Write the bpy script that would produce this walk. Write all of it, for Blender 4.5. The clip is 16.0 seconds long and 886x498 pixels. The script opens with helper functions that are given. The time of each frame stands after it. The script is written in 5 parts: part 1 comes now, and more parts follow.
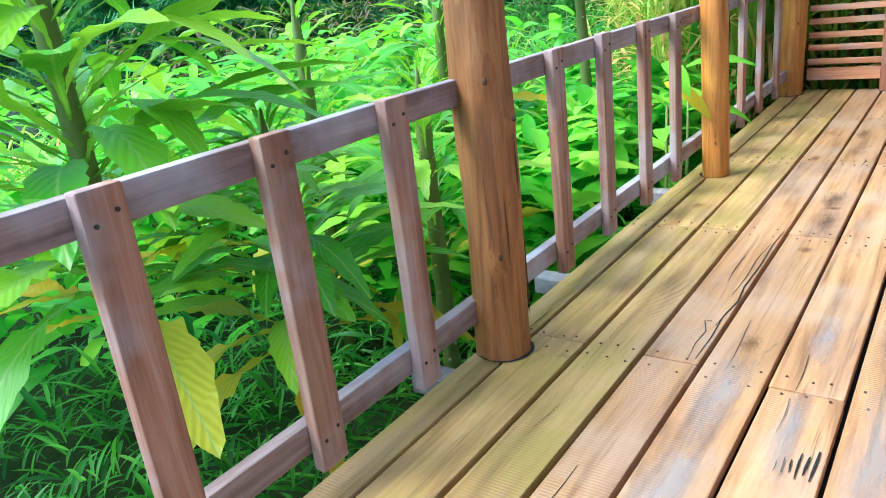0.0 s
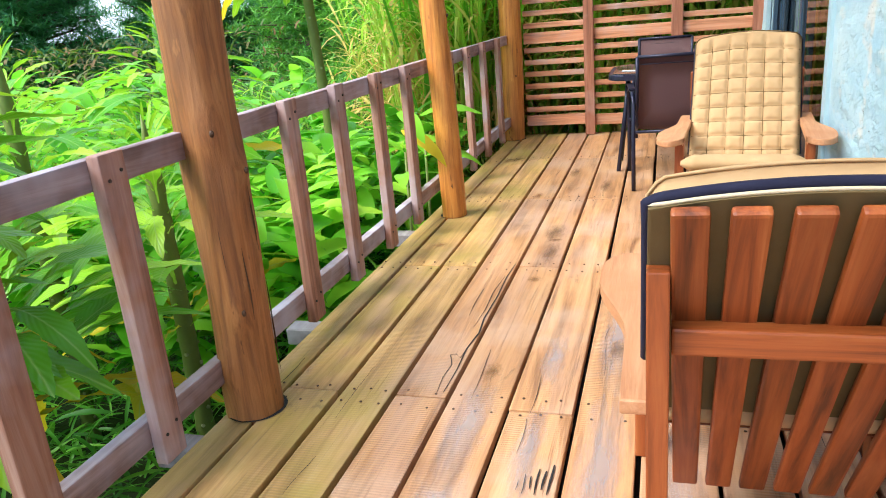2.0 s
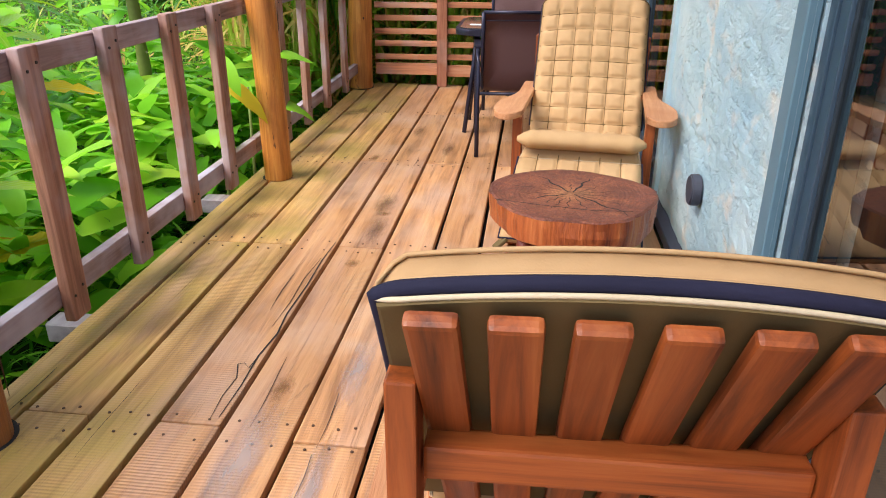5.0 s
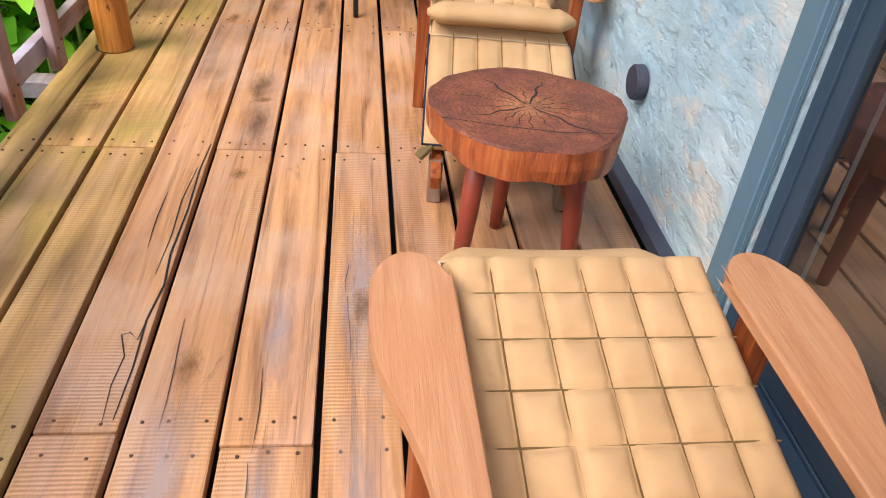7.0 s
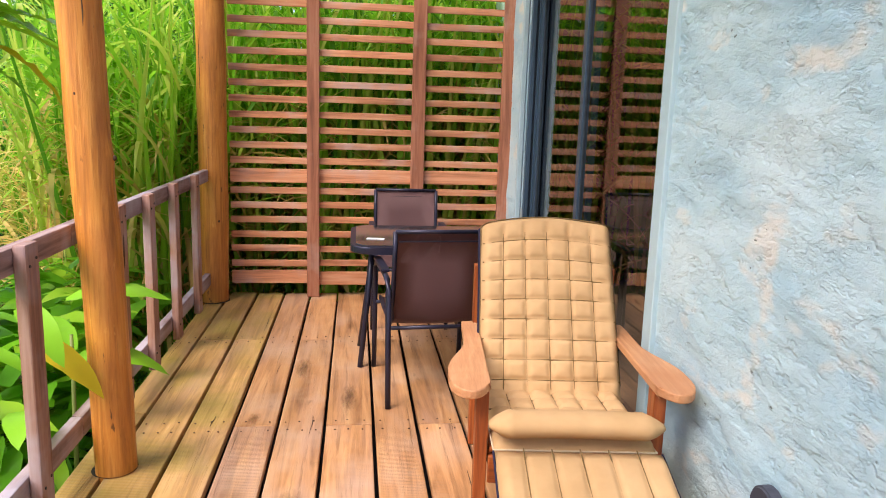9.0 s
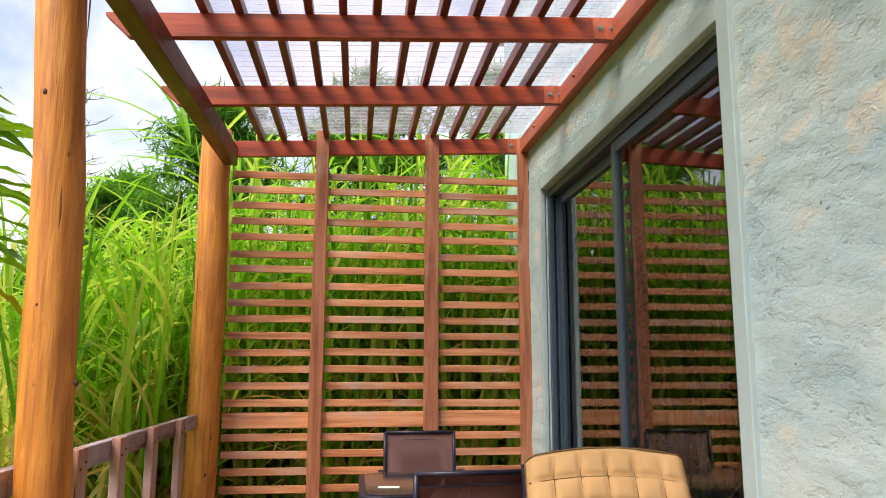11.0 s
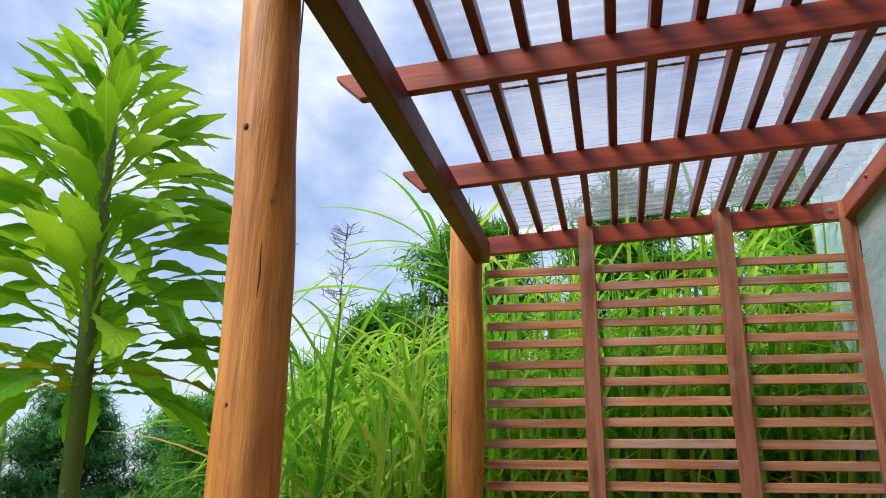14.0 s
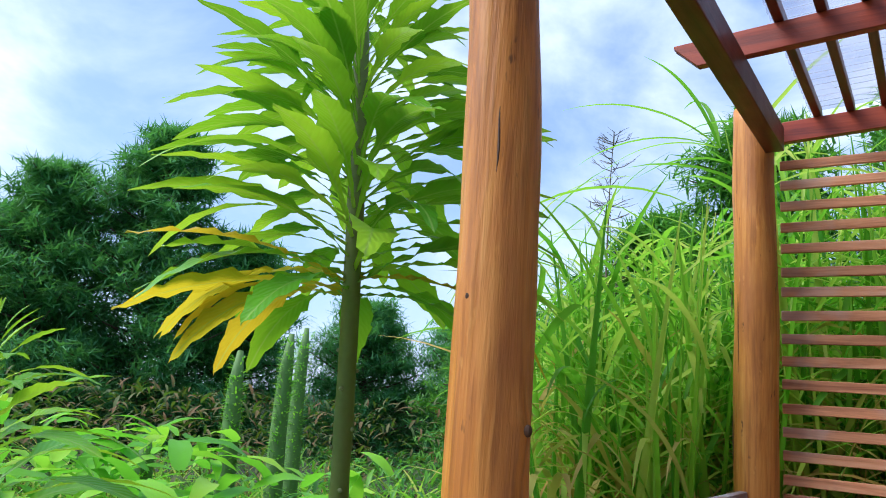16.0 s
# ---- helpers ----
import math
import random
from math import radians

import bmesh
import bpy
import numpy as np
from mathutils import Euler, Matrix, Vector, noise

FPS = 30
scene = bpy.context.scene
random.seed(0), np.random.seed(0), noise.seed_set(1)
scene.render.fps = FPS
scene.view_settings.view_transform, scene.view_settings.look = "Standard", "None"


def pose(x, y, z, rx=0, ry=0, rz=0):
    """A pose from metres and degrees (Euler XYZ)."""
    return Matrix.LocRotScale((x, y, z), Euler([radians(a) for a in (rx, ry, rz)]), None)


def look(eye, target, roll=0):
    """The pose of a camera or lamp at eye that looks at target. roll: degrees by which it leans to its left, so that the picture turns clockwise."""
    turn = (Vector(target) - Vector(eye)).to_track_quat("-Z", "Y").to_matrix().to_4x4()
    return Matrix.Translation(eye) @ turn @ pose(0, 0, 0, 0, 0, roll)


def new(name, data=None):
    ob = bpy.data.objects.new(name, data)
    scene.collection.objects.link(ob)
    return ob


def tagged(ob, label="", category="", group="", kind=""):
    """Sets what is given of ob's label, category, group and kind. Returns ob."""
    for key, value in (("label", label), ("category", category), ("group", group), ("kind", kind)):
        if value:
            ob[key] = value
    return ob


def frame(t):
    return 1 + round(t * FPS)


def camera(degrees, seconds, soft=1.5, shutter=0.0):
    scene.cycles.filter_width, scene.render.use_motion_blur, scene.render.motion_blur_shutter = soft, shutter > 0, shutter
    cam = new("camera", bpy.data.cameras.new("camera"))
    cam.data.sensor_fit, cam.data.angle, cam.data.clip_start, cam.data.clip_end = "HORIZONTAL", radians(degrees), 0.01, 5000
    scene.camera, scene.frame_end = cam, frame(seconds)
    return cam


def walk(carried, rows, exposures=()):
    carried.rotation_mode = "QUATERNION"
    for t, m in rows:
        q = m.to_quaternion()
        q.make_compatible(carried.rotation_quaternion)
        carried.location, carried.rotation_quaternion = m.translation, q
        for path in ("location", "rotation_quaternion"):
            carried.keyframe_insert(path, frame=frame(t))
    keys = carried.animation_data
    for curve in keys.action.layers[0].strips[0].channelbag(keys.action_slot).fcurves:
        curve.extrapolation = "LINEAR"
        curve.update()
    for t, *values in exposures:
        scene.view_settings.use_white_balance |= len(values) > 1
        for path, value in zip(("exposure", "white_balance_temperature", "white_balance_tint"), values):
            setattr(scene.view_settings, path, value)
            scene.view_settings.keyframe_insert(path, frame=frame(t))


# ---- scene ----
cam = camera(61.9, 16.0, 1.0)
EXPOSURES = [(0, 1.8, 5100, -6), (1.5, 1.74, 5700, 3), (3.2, 1.62, 6500, 11), (6, 1.27, 6500, 17), (9.2, 1.40, 6900, 20), (11.3, 1.12, 7700, 19), (12.8, 0.68, 7500, 19), (14.2, 0.69, 6300, 12), (16, 0.84, 5750, 12)]
PATH = [
    (0, (-0.031, 0.202, 1.293), (-1.163, 1.707, 0.619), -6.9),
    (0.5, (-0.023, 0.207, 1.296), (-1.022, 1.806, 0.63), -6.6),
    (1, (-0.011, 0.214, 1.294), (-0.849, 1.911, 0.647), -6.0),
    (1.5, (0.004, 0.227, 1.291), (-0.676, 1.998, 0.658), -5.6),
    (2, (0.029, 0.235, 1.293), (-0.541, 2.049, 0.675), -5.0),
    (2.5, (0.056, 0.256, 1.289), (-0.402, 2.105, 0.68), -4.2),
    (3, (0.108, 0.297, 1.292), (-0.247, 2.166, 0.677), -3.0),
    (3.5, (0.191, 0.371, 1.295), (-0.091, 2.248, 0.664), -1.0),
    (6, (0.057, 0.995, 1.361), (-0.043, 2.707, 0.333), 1.9),
    (6.5, (-0.041, 1.122, 1.37), (0.037, 2.758, 0.222), 4.0),
    (7, (-0.158, 1.239, 1.385), (0.079, 2.844, 0.215), 5.5),
    (7.5, (-0.197, 1.388, 1.383), (0.039, 3.073, 0.332), 5.3),
    (8, (-0.217, 1.542, 1.431), (-0.003, 3.351, 0.606), 5.0),
    (8.5, (-0.238, 1.675, 1.438), (-0.044, 3.576, 0.846), 3.1),
    (9, (-0.331, 1.827, 1.453), (-0.096, 3.78, 1.091), 1.8),
    (11.5, (-0.403, 2.45, 1.278), (-0.177, 4.384, 1.732), -0.2),
    (12, (-0.428, 2.587, 1.28), (-0.176, 4.472, 1.9), 0.1),
    (12.5, (-0.377, 2.75, 1.324), (-0.211, 4.572, 2.133), 1.2),
    (13, (-0.405, 2.902, 1.292), (-0.433, 4.729, 2.106), 1.9),
    (13.5, (-0.477, 3.084, 1.296), (-0.709, 4.933, 2.023), 1.5),
    (14, (-0.529, 3.216, 1.289), (-0.965, 5.055, 1.945), 1.2),
    (14.5, (-0.527, 3.365, 1.296), (-1.218, 5.152, 1.868), 2.2),
    (15, (-0.5, 3.472, 1.298), (-1.349, 5.209, 1.808), 3.6),
    (15.5, (-0.529, 3.514, 1.295), (-1.507, 5.201, 1.738), 4.4),
    (16, (-0.621, 3.523, 1.285), (-1.726, 5.139, 1.693), 4.8),
]
walk(cam, [(t, look(eye, target, roll)) for t, eye, target, roll in PATH], EXPOSURES)
# ---- body
# ---------- world and light ----------
world = bpy.data.worlds.new("sky")
scene.world = world
world.use_nodes = True
wn = world.node_tree
wn.nodes.clear()
sky = wn.nodes.new("ShaderNodeTexSky")
sky.sky_type, sky.sun_disc = 'NISHITA', False
sky.sun_elevation, sky.sun_rotation = radians(51), radians(231)
# broken cloud over the blue
wtc = wn.nodes.new("ShaderNodeTexCoord")
wmap = wn.nodes.new("ShaderNodeMapping")
wmap.inputs[3].default_value = (1.0, 1.0, 1.7)
wn.links.new(wtc.outputs["Generated"], wmap.inputs[0])
wnoise = wn.nodes.new("ShaderNodeTexNoise")
for key, value in (("Scale", 2.6), ("Detail", 7.0), ("Roughness", 0.56), ("Distortion", 0.35)):
    wnoise.inputs[key].default_value = value
wn.links.new(wmap.outputs[0], wnoise.inputs["Vector"])
wramp = wn.nodes.new("ShaderNodeValToRGB")
wramp.color_ramp.elements[0].position, wramp.color_ramp.elements[1].position = 0.38, 0.66
wramp.color_ramp.elements[0].color, wramp.color_ramp.elements[1].color = (0.35, 0.35, 0.35, 1), (1, 1, 1, 1)
wn.links.new(wnoise.outputs["Fac"], wramp.inputs[0])
wtone = wn.nodes.new("ShaderNodeValToRGB")
wtone.color_ramp.elements[0].position, wtone.color_ramp.elements[1].position = 0.40, 0.70
wtone.color_ramp.elements[0].color, wtone.color_ramp.elements[1].color = (3.1, 4.1, 6.3, 1), (7.0, 7.25, 7.6, 1)
wn.links.new(wnoise.outputs["Fac"], wtone.inputs[0])
wmix = wn.nodes.new("ShaderNodeMix")
wmix.data_type = 'RGBA'
wn.links.new(wramp.outputs[0], wmix.inputs[0])
wn.links.new(sky.outputs[0], wmix.inputs[6])
wn.links.new(wtone.outputs[0], wmix.inputs[7])
wbg = wn.nodes.new("ShaderNodeBackground")
wbg.inputs[1].default_value = 0.112
wout = wn.nodes.new("ShaderNodeOutputWorld")
wn.links.new(wmix.outputs[2], wbg.inputs[0])
wn.links.new(wbg.outputs[0], wout.inputs[0])

sun_data = bpy.data.lights.new("sun", 'SUN')
sun_data.energy, sun_data.angle, sun_data.color = 2.7, radians(36), (1.0, 0.94, 0.84)
sun = new("sun", sun_data)
# the sun stands over the garden side, a little behind the walker
sun.matrix_world = look((-4.6, -3.8, 7.4), (0, 0, 0))


# ---------- materials ----------
class Nodes:
    """Short hand for building one node material."""

    def __init__(self, name):
        self.mat = bpy.data.materials.new(name)
        self.mat.use_nodes = True
        self.t = self.mat.node_tree
        self.t.nodes.clear()
        self.out = self.add("ShaderNodeOutputMaterial")

    def add(self, kind, operation="", data_type="", blend_type="", wave_type="", bands_direction=""):
        n = self.t.nodes.new(kind)
        if operation:
            n.operation = operation
        if data_type:
            n.data_type, n.blend_type = data_type, blend_type
        if wave_type:
            n.wave_type, n.bands_direction = wave_type, bands_direction
        return n

    def put(self, socket, value):
        if isinstance(value, bpy.types.NodeSocket):
            self.t.links.new(value, socket)
        elif isinstance(value, tuple) and len(value) == 3 and socket.type == 'RGBA':
            socket.default_value = (*value, 1)
        else:
            socket.default_value = value

    def coords(self, scale=(1, 1, 1), random_shift=True):
        tc = self.add("ShaderNodeTexCoord")
        mp = self.add("ShaderNodeMapping")
        self.t.links.new(tc.outputs["Object"], mp.inputs[0])
        mp.inputs[3].default_value = scale
        if random_shift:
            oi = self.add("ShaderNodeObjectInfo")
            mu = self.add("ShaderNodeMath", operation='MULTIPLY')
            self.put(mu.inputs[0], oi.outputs["Random"])
            mu.inputs[1].default_value = 37.0
            cx = self.add("ShaderNodeCombineXYZ")
            for i in range(3):
                self.put(cx.inputs[i], mu.outputs[0])
            self.put(mp.inputs[1], cx.outputs[0])
        return mp.outputs[0]

    def noise(self, vec, scale, detail=4, rough=0.55, distortion=0.0):
        n = self.add("ShaderNodeTexNoise")
        self.put(n.inputs["Vector"], vec)
        for k, v in (("Scale", scale), ("Detail", detail), ("Roughness", rough), ("Distortion", distortion)):
            n.inputs[k].default_value = v
        return n.outputs["Fac"]

    def ramp(self, fac, stops):
        n = self.add("ShaderNodeValToRGB")
        self.put(n.inputs[0], fac)
        e = n.color_ramp.elements
        while len(e) < len(stops):
            e.new(0.5)
        for el, (p, c) in zip(e, stops):
            el.position = p
            el.color = (*c, 1) if isinstance(c, tuple) else (c, c, c, 1)
        return n.outputs[0]

    def mix(self, fac, a, b, blend='MIX'):
        n = self.add("ShaderNodeMix", data_type='RGBA', blend_type=blend)
        self.put(n.inputs[0], fac)
        self.put(n.inputs[6], a)
        self.put(n.inputs[7], b)
        return n.outputs[2]

    def math(self, op, a, b=0.0):
        n = self.add("ShaderNodeMath", operation=op)
        self.put(n.inputs[0], a)
        self.put(n.inputs[1], b)
        return n.outputs[0]

    def random(self):
        return self.add("ShaderNodeObjectInfo").outputs["Random"]

    def island(self):
        return self.add("ShaderNodeNewGeometry").outputs["Random Per Island"]

    def bump(self, height, strength=0.3, distance=0.01, normal=None):
        n = self.add("ShaderNodeBump")
        self.put(n.inputs["Height"], height)
        n.inputs["Strength"].default_value, n.inputs["Distance"].default_value = strength, distance
        if normal is not None:
            self.put(n.inputs["Normal"], normal)
        return n.outputs[0]

    def finish(self, color, rough=0.6, metal=0.0, normal=None, spec=0.5, **extra):
        p = self.add("ShaderNodeBsdfPrincipled")
        self.put(p.inputs["Base Color"], color)
        self.put(p.inputs["Roughness"], rough)
        p.inputs["Metallic"].default_value = metal
        p.inputs["Specular IOR Level"].default_value = spec
        if normal is not None:
            self.put(p.inputs["Normal"], normal)
        for k, v in extra.items():
            self.put(p.inputs[k.replace("_", " ")], v)
        self.t.links.new(p.outputs[0], self.out.inputs[0])
        return self.mat


def wood(name, dark, mid, light, axis, rough=0.6, grain=1.0, stain=None, stain_at=0.6, spec=0.4, bump=0.25, vary=0.25, saw=False):
    """Grained timber; axis is the direction of the grain."""
    n = Nodes(name)
    sc = [14.0 * grain] * 3
    sc[axis] = 0.9 * grain
    v = n.coords(tuple(sc))
    g = n.noise(v, 1.6, 6, 0.62, 0.6)
    fine = n.noise(v, 7.0, 3, 0.6)
    big = n.noise(n.coords((1, 1, 1)), 2.3, 4, 0.6)
    c = n.ramp(g, [(0.30, dark), (0.52, mid), (0.72, light)])
    c = n.mix(n.math('MULTIPLY', fine, 0.45), c, n.mix(0.55, c, (0.02, 0.012, 0.008)))
    tone = n.math('ADD', n.math('MULTIPLY', n.random(), vary * 2), 1.0 - vary)
    tn = n.add("ShaderNodeCombineColor")
    for i in range(3):
        n.put(tn.inputs[i], tone)
    c = n.mix(1.0, c, tn.outputs[0], 'MULTIPLY')
    if stain:
        f = n.ramp(big, [(stain_at - 0.12, 0.0), (stain_at + 0.12, 0.75)])
        c = n.mix(f, c, stain)
    h = n.math('ADD', g, n.math('MULTIPLY', fine, 0.5))
    if saw:
        w = n.add("ShaderNodeTexWave", wave_type='BANDS', bands_direction='Y')
        n.put(w.inputs["Vector"], n.coords((1, 1, 1), False))
        w.inputs["Scale"].default_value, w.inputs["Distortion"].default_value, w.inputs["Detail"].default_value = 26.0, 0.5, 1.0
        keep = n.ramp(n.noise(n.coords((1.4, 0.5, 1)), 1.7, 2), [(0.45, 0.0), (0.6, 1.0)])
        h = n.math('ADD', h, n.math('MULTIPLY', n.math('MULTIPLY', w.outputs["Fac"], keep), 0.35))
        c = n.mix(n.math('MULTIPLY', n.math('MULTIPLY', w.outputs["Fac"], keep), 0.22), c, (0.09, 0.06, 0.03))
        # weathered mauve-grey bands, dark streaks along the grain and scattered brown marks
        band = n.noise(n.coords((5.0, 0.8, 1)), 1.1, 4, 0.6)
        c = n.mix(n.ramp(band, [(0.50, 0.0), (0.68, 0.5)]), c, (0.46, 0.28, 0.20))
        streak = n.noise(n.coords((34.0, 0.9, 1)), 1.0, 5, 0.7)
        c = n.mix(n.ramp(streak, [(0.58, 0.0), (0.70, 0.55)]), c, (0.12, 0.060, 0.030))
        mark = n.noise(n.coords((9.0, 3.2, 1)), 1.3, 5, 0.72, 0.4)
        c = n.mix(n.ramp(mark, [(0.64, 0.0), (0.74, 0.6)]), c, (0.13, 0.070, 0.035))
        h = n.math('SUBTRACT', h, n.math('MULTIPLY', n.ramp(streak, [(0.58, 0.0), (0.70, 1.0)]), 0.5))
    r = n.ramp(big, [(0.3, rough - 0.12), (0.7, min(1.0, rough + 0.12))])
    return n.finish(c, r, normal=n.bump(h, bump, 0.006), spec=spec)


def leafy(name, a, b, c, rough=0.45, trans=0.35, per_object=False, veined=False, glow=(0.28, 0.80, 0.04)):
    """Leaves: three greens picked leaf by leaf, with light coming through the blade."""
    n = Nodes(name)
    pick = n.random() if per_object else n.island()
    col = n.ramp(pick, [(0.05, a), (0.5, b), (0.95, c)])
    v = n.coords((1, 1, 1))
    vein = n.noise(v, 9.0, 4, 0.6)
    relief = vein
    if veined:
        # midrib along x, ribs slanting off to both sides
        sp = n.add("ShaderNodeSeparateXYZ")
        n.put(sp.inputs[0], n.coords((1, 1, 1), False))
        off = n.math('ABSOLUTE', sp.outputs[1])
        rib = n.ramp(off, [(0.0015, 1.0), (0.006, 0.0)])
        side = n.math('SINE', n.math('SUBTRACT', n.math('MULTIPLY', sp.outputs[0], 150.0), n.math('MULTIPLY', off, 260.0)))
        relief = n.math('ADD', n.math('MULTIPLY', side, 0.22), n.math('MULTIPLY', vein, 0.6))
        col = n.mix(n.ramp(side, [(0.55, 0.0), (1.0, 0.10)]), col, n.mix(0.5, col, (0.30, 0.55, 0.08)))
        col = n.mix(n.math('MULTIPLY', rib, 0.7), col, (0.42, 0.58, 0.16))
    col = n.mix(n.math('MULTIPLY', vein, 0.4), col, n.mix(0.45, col, (0.02, 0.06, 0.005)))
    p = n.add("ShaderNodeBsdfPrincipled")
    n.put(p.inputs["Base Color"], col)
    p.inputs["Roughness"].default_value = rough
    p.inputs["Specular IOR Level"].default_value = 0.35
    n.put(p.inputs["Normal"], n.bump(relief, 0.28 if veined else 0.3, 0.01))
    tr = n.add("ShaderNodeBsdfTranslucent")
    n.put(tr.inputs[0], n.mix(0.4, col, glow))
    ms = n.add("ShaderNodeMixShader")
    ms.inputs[0].default_value = trans
    n.t.links.new(p.outputs[0], ms.inputs[1])
    n.t.links.new(tr.outputs[0], ms.inputs[2])
    n.t.links.new(ms.outputs[0], n.out.inputs[0])
    return n.mat


def plain(name, color, rough=0.5, metal=0.0, spread=0.25, scale=30.0, bump=0.1, spec=0.5):
    n = Nodes(name)
    v = n.coords((1, 1, 1))
    f = n.noise(v, scale, 4)
    big = n.noise(v, scale / 12, 3)
    k = tuple(x * (1 - spread) for x in color)
    c = n.mix(f, k, color)
    c = n.mix(n.math('MULTIPLY', big, spread), c, tuple(min(1.0, x * 1.25) for x in color))
    return n.finish(c, rough, metal, n.bump(f, bump, 0.003), spec)


M_deck = wood("deck_boards", (0.23, 0.10, 0.040), (0.57, 0.285, 0.122), (0.70, 0.405, 0.195), 1, 0.46, 0.8, (0.54, 0.365, 0.25), 0.60, 0.5, 0.5, 0.15, True)
M_deck_mossy = wood("deck_boards_mossy", (0.24, 0.125, 0.042), (0.57, 0.325, 0.115), (0.69, 0.43, 0.18), 1, 0.55, 0.8, (0.36, 0.270, 0.055), 0.55, 0.45, 0.5, 0.14, True)


def log_material(name, dark, mid, light, streak, rough):
    """Peeled log: long grain, dark weather streaks, small knot flecks and pale rubbed spots."""
    n = Nodes(name)
    v = n.coords((16, 16, 0.9))
    g = n.noise(v, 1.5, 6, 0.65, 0.5)
    fine = n.noise(n.coords((60, 60, 3.5)), 1.0, 4, 0.6)
    big = n.noise(n.coords((3.0, 3.0, 1.1)), 1.6, 4, 0.6)
    c = n.ramp(g, [(0.30, dark), (0.50, mid), (0.72, light)])
    c = n.mix(n.ramp(big, [(0.46, 0.0), (0.66, 0.7)]), c, streak)
    c = n.mix(n.ramp(fine, [(0.52, 0.0), (0.68, 0.55)]), c, dark)
    fleck = n.noise(n.coords((30, 30, 9)), 1.0, 3, 0.6)
    c = n.mix(n.ramp(fleck, [(0.68, 0.0), (0.73, 0.8)]), c, (0.06, 0.024, 0.010))
    c = n.mix(n.ramp(fleck, [(0.27, 0.5), (0.33, 0.0)]), c, light)
    h = n.math('ADD', g, n.math('MULTIPLY', fine, 0.8))
    return n.finish(c, n.ramp(big, [(0.3, rough), (0.7, rough + 0.22)]), normal=n.bump(h, 0.6, 0.006), spec=0.45)


M_log = log_material("log_timber", (0.26, 0.085, 0.016), (0.55, 0.205, 0.034), (0.70, 0.335, 0.075), (0.36, 0.12, 0.028), 0.36)
M_log_worn = log_material("weathered_log", (0.13, 0.048, 0.016), (0.31, 0.118, 0.034), (0.46, 0.205, 0.066), (0.19, 0.088, 0.040), 0.5)
M_rail_y = wood("weathered_rail", (0.12, 0.070, 0.066), (0.30, 0.200, 0.195), (0.46, 0.36, 0.365), 1, 0.65, 1.0, (0.47, 0.45, 0.54), 0.55, 0.4, 0.35, 0.12)
M_rail_z = wood("weathered_baluster", (0.15, 0.065, 0.045), (0.36, 0.175, 0.12), (0.48, 0.30, 0.24), 2, 0.65, 1.0, (0.45, 0.40, 0.46), 0.58, 0.4, 0.35, 0.14)
M_slat = wood("screen_slat", (0.34, 0.115, 0.055), (0.70, 0.30, 0.15), (0.80, 0.44, 0.27), 0, 0.6, 1.0, (0.50, 0.40, 0.38), 0.63, 0.35, 0.3, 0.2)
M_screen_post = wood("screen_post", (0.24, 0.08, 0.042), (0.50, 0.19, 0.105), (0.60, 0.29, 0.18), 2, 0.55, 1.0, (0.58, 0.42, 0.36), 0.68, 0.4, 0.3, 0.12)
M_stain_x = wood("stained_rafter", (0.13, 0.018, 0.007), (0.33, 0.046, 0.014), (0.44, 0.080, 0.027), 0, 0.42, 1.0, None, 0.6, 0.5, 0.2, 0.12)
# rafter stain darkened: the backlit look of battens and beam is in the colour
M_stain_y = wood("stained_backlit", (0.07, 0.016, 0.009), (0.17, 0.036, 0.017), (0.25, 0.062, 0.032), 1, 0.42, 1.0, None, 0.6, 0.5, 0.2, 0.2)
M_ledger = wood("stained_ledger", (0.28, 0.06, 0.035), (0.50, 0.13, 0.075), (0.58, 0.19, 0.11), 1, 0.5, 1.0, None, 0.6, 0.4, 0.2, 0.1)


def wall_paint(name, base, dark, light, patch, relief):
    """Hand-trowelled render under a thin coat of paint, with bare pale patches, ridges and pits."""
    n = Nodes(name)
    v = n.coords((1, 1, 1), False)
    flat = n.coords((1, 0.55, 1), False)
    cloud = n.noise(flat, 2.2, 4, 0.6)
    mottled = n.noise(flat, 9.0, 6, 0.7)
    trowel = n.noise(flat, 16.0, 6, 0.68)
    fine = n.noise(v, 70.0, 4, 0.65)
    bare = n.noise(flat, 7.5, 3, 0.5, 0.3)
    c = n.ramp(cloud, [(0.32, dark), (0.5, base), (0.68, light)])
    c = n.mix(n.ramp(mottled, [(0.42, 0.0), (0.66, 0.5)]), c, light)
    c = n.mix(n.ramp(mottled, [(0.26, 0.45), (0.40, 0.0)]), c, dark)
    c = n.mix(n.ramp(bare, [(0.57, 0.0), (0.69, 0.6)]), c, patch)
    pits = n.ramp(n.noise(n.coords((1, 0.6, 1), False), 30.0, 5, 0.7), [(0.29, 0.85), (0.33, 0.0)])
    c = n.mix(pits, c, (0.13, 0.15, 0.15))
    ridge = n.ramp(trowel, [(0.38, 0.0), (0.46, 0.7), (0.62, 1.0)])
    h = n.math('ADD', ridge, n.math('MULTIPLY', fine, 0.22))
    h = n.math('SUBTRACT', h, n.math('MULTIPLY', pits, 0.9))
    return n.finish(c, 0.72, normal=n.bump(h, relief, 0.012), spec=0.3)


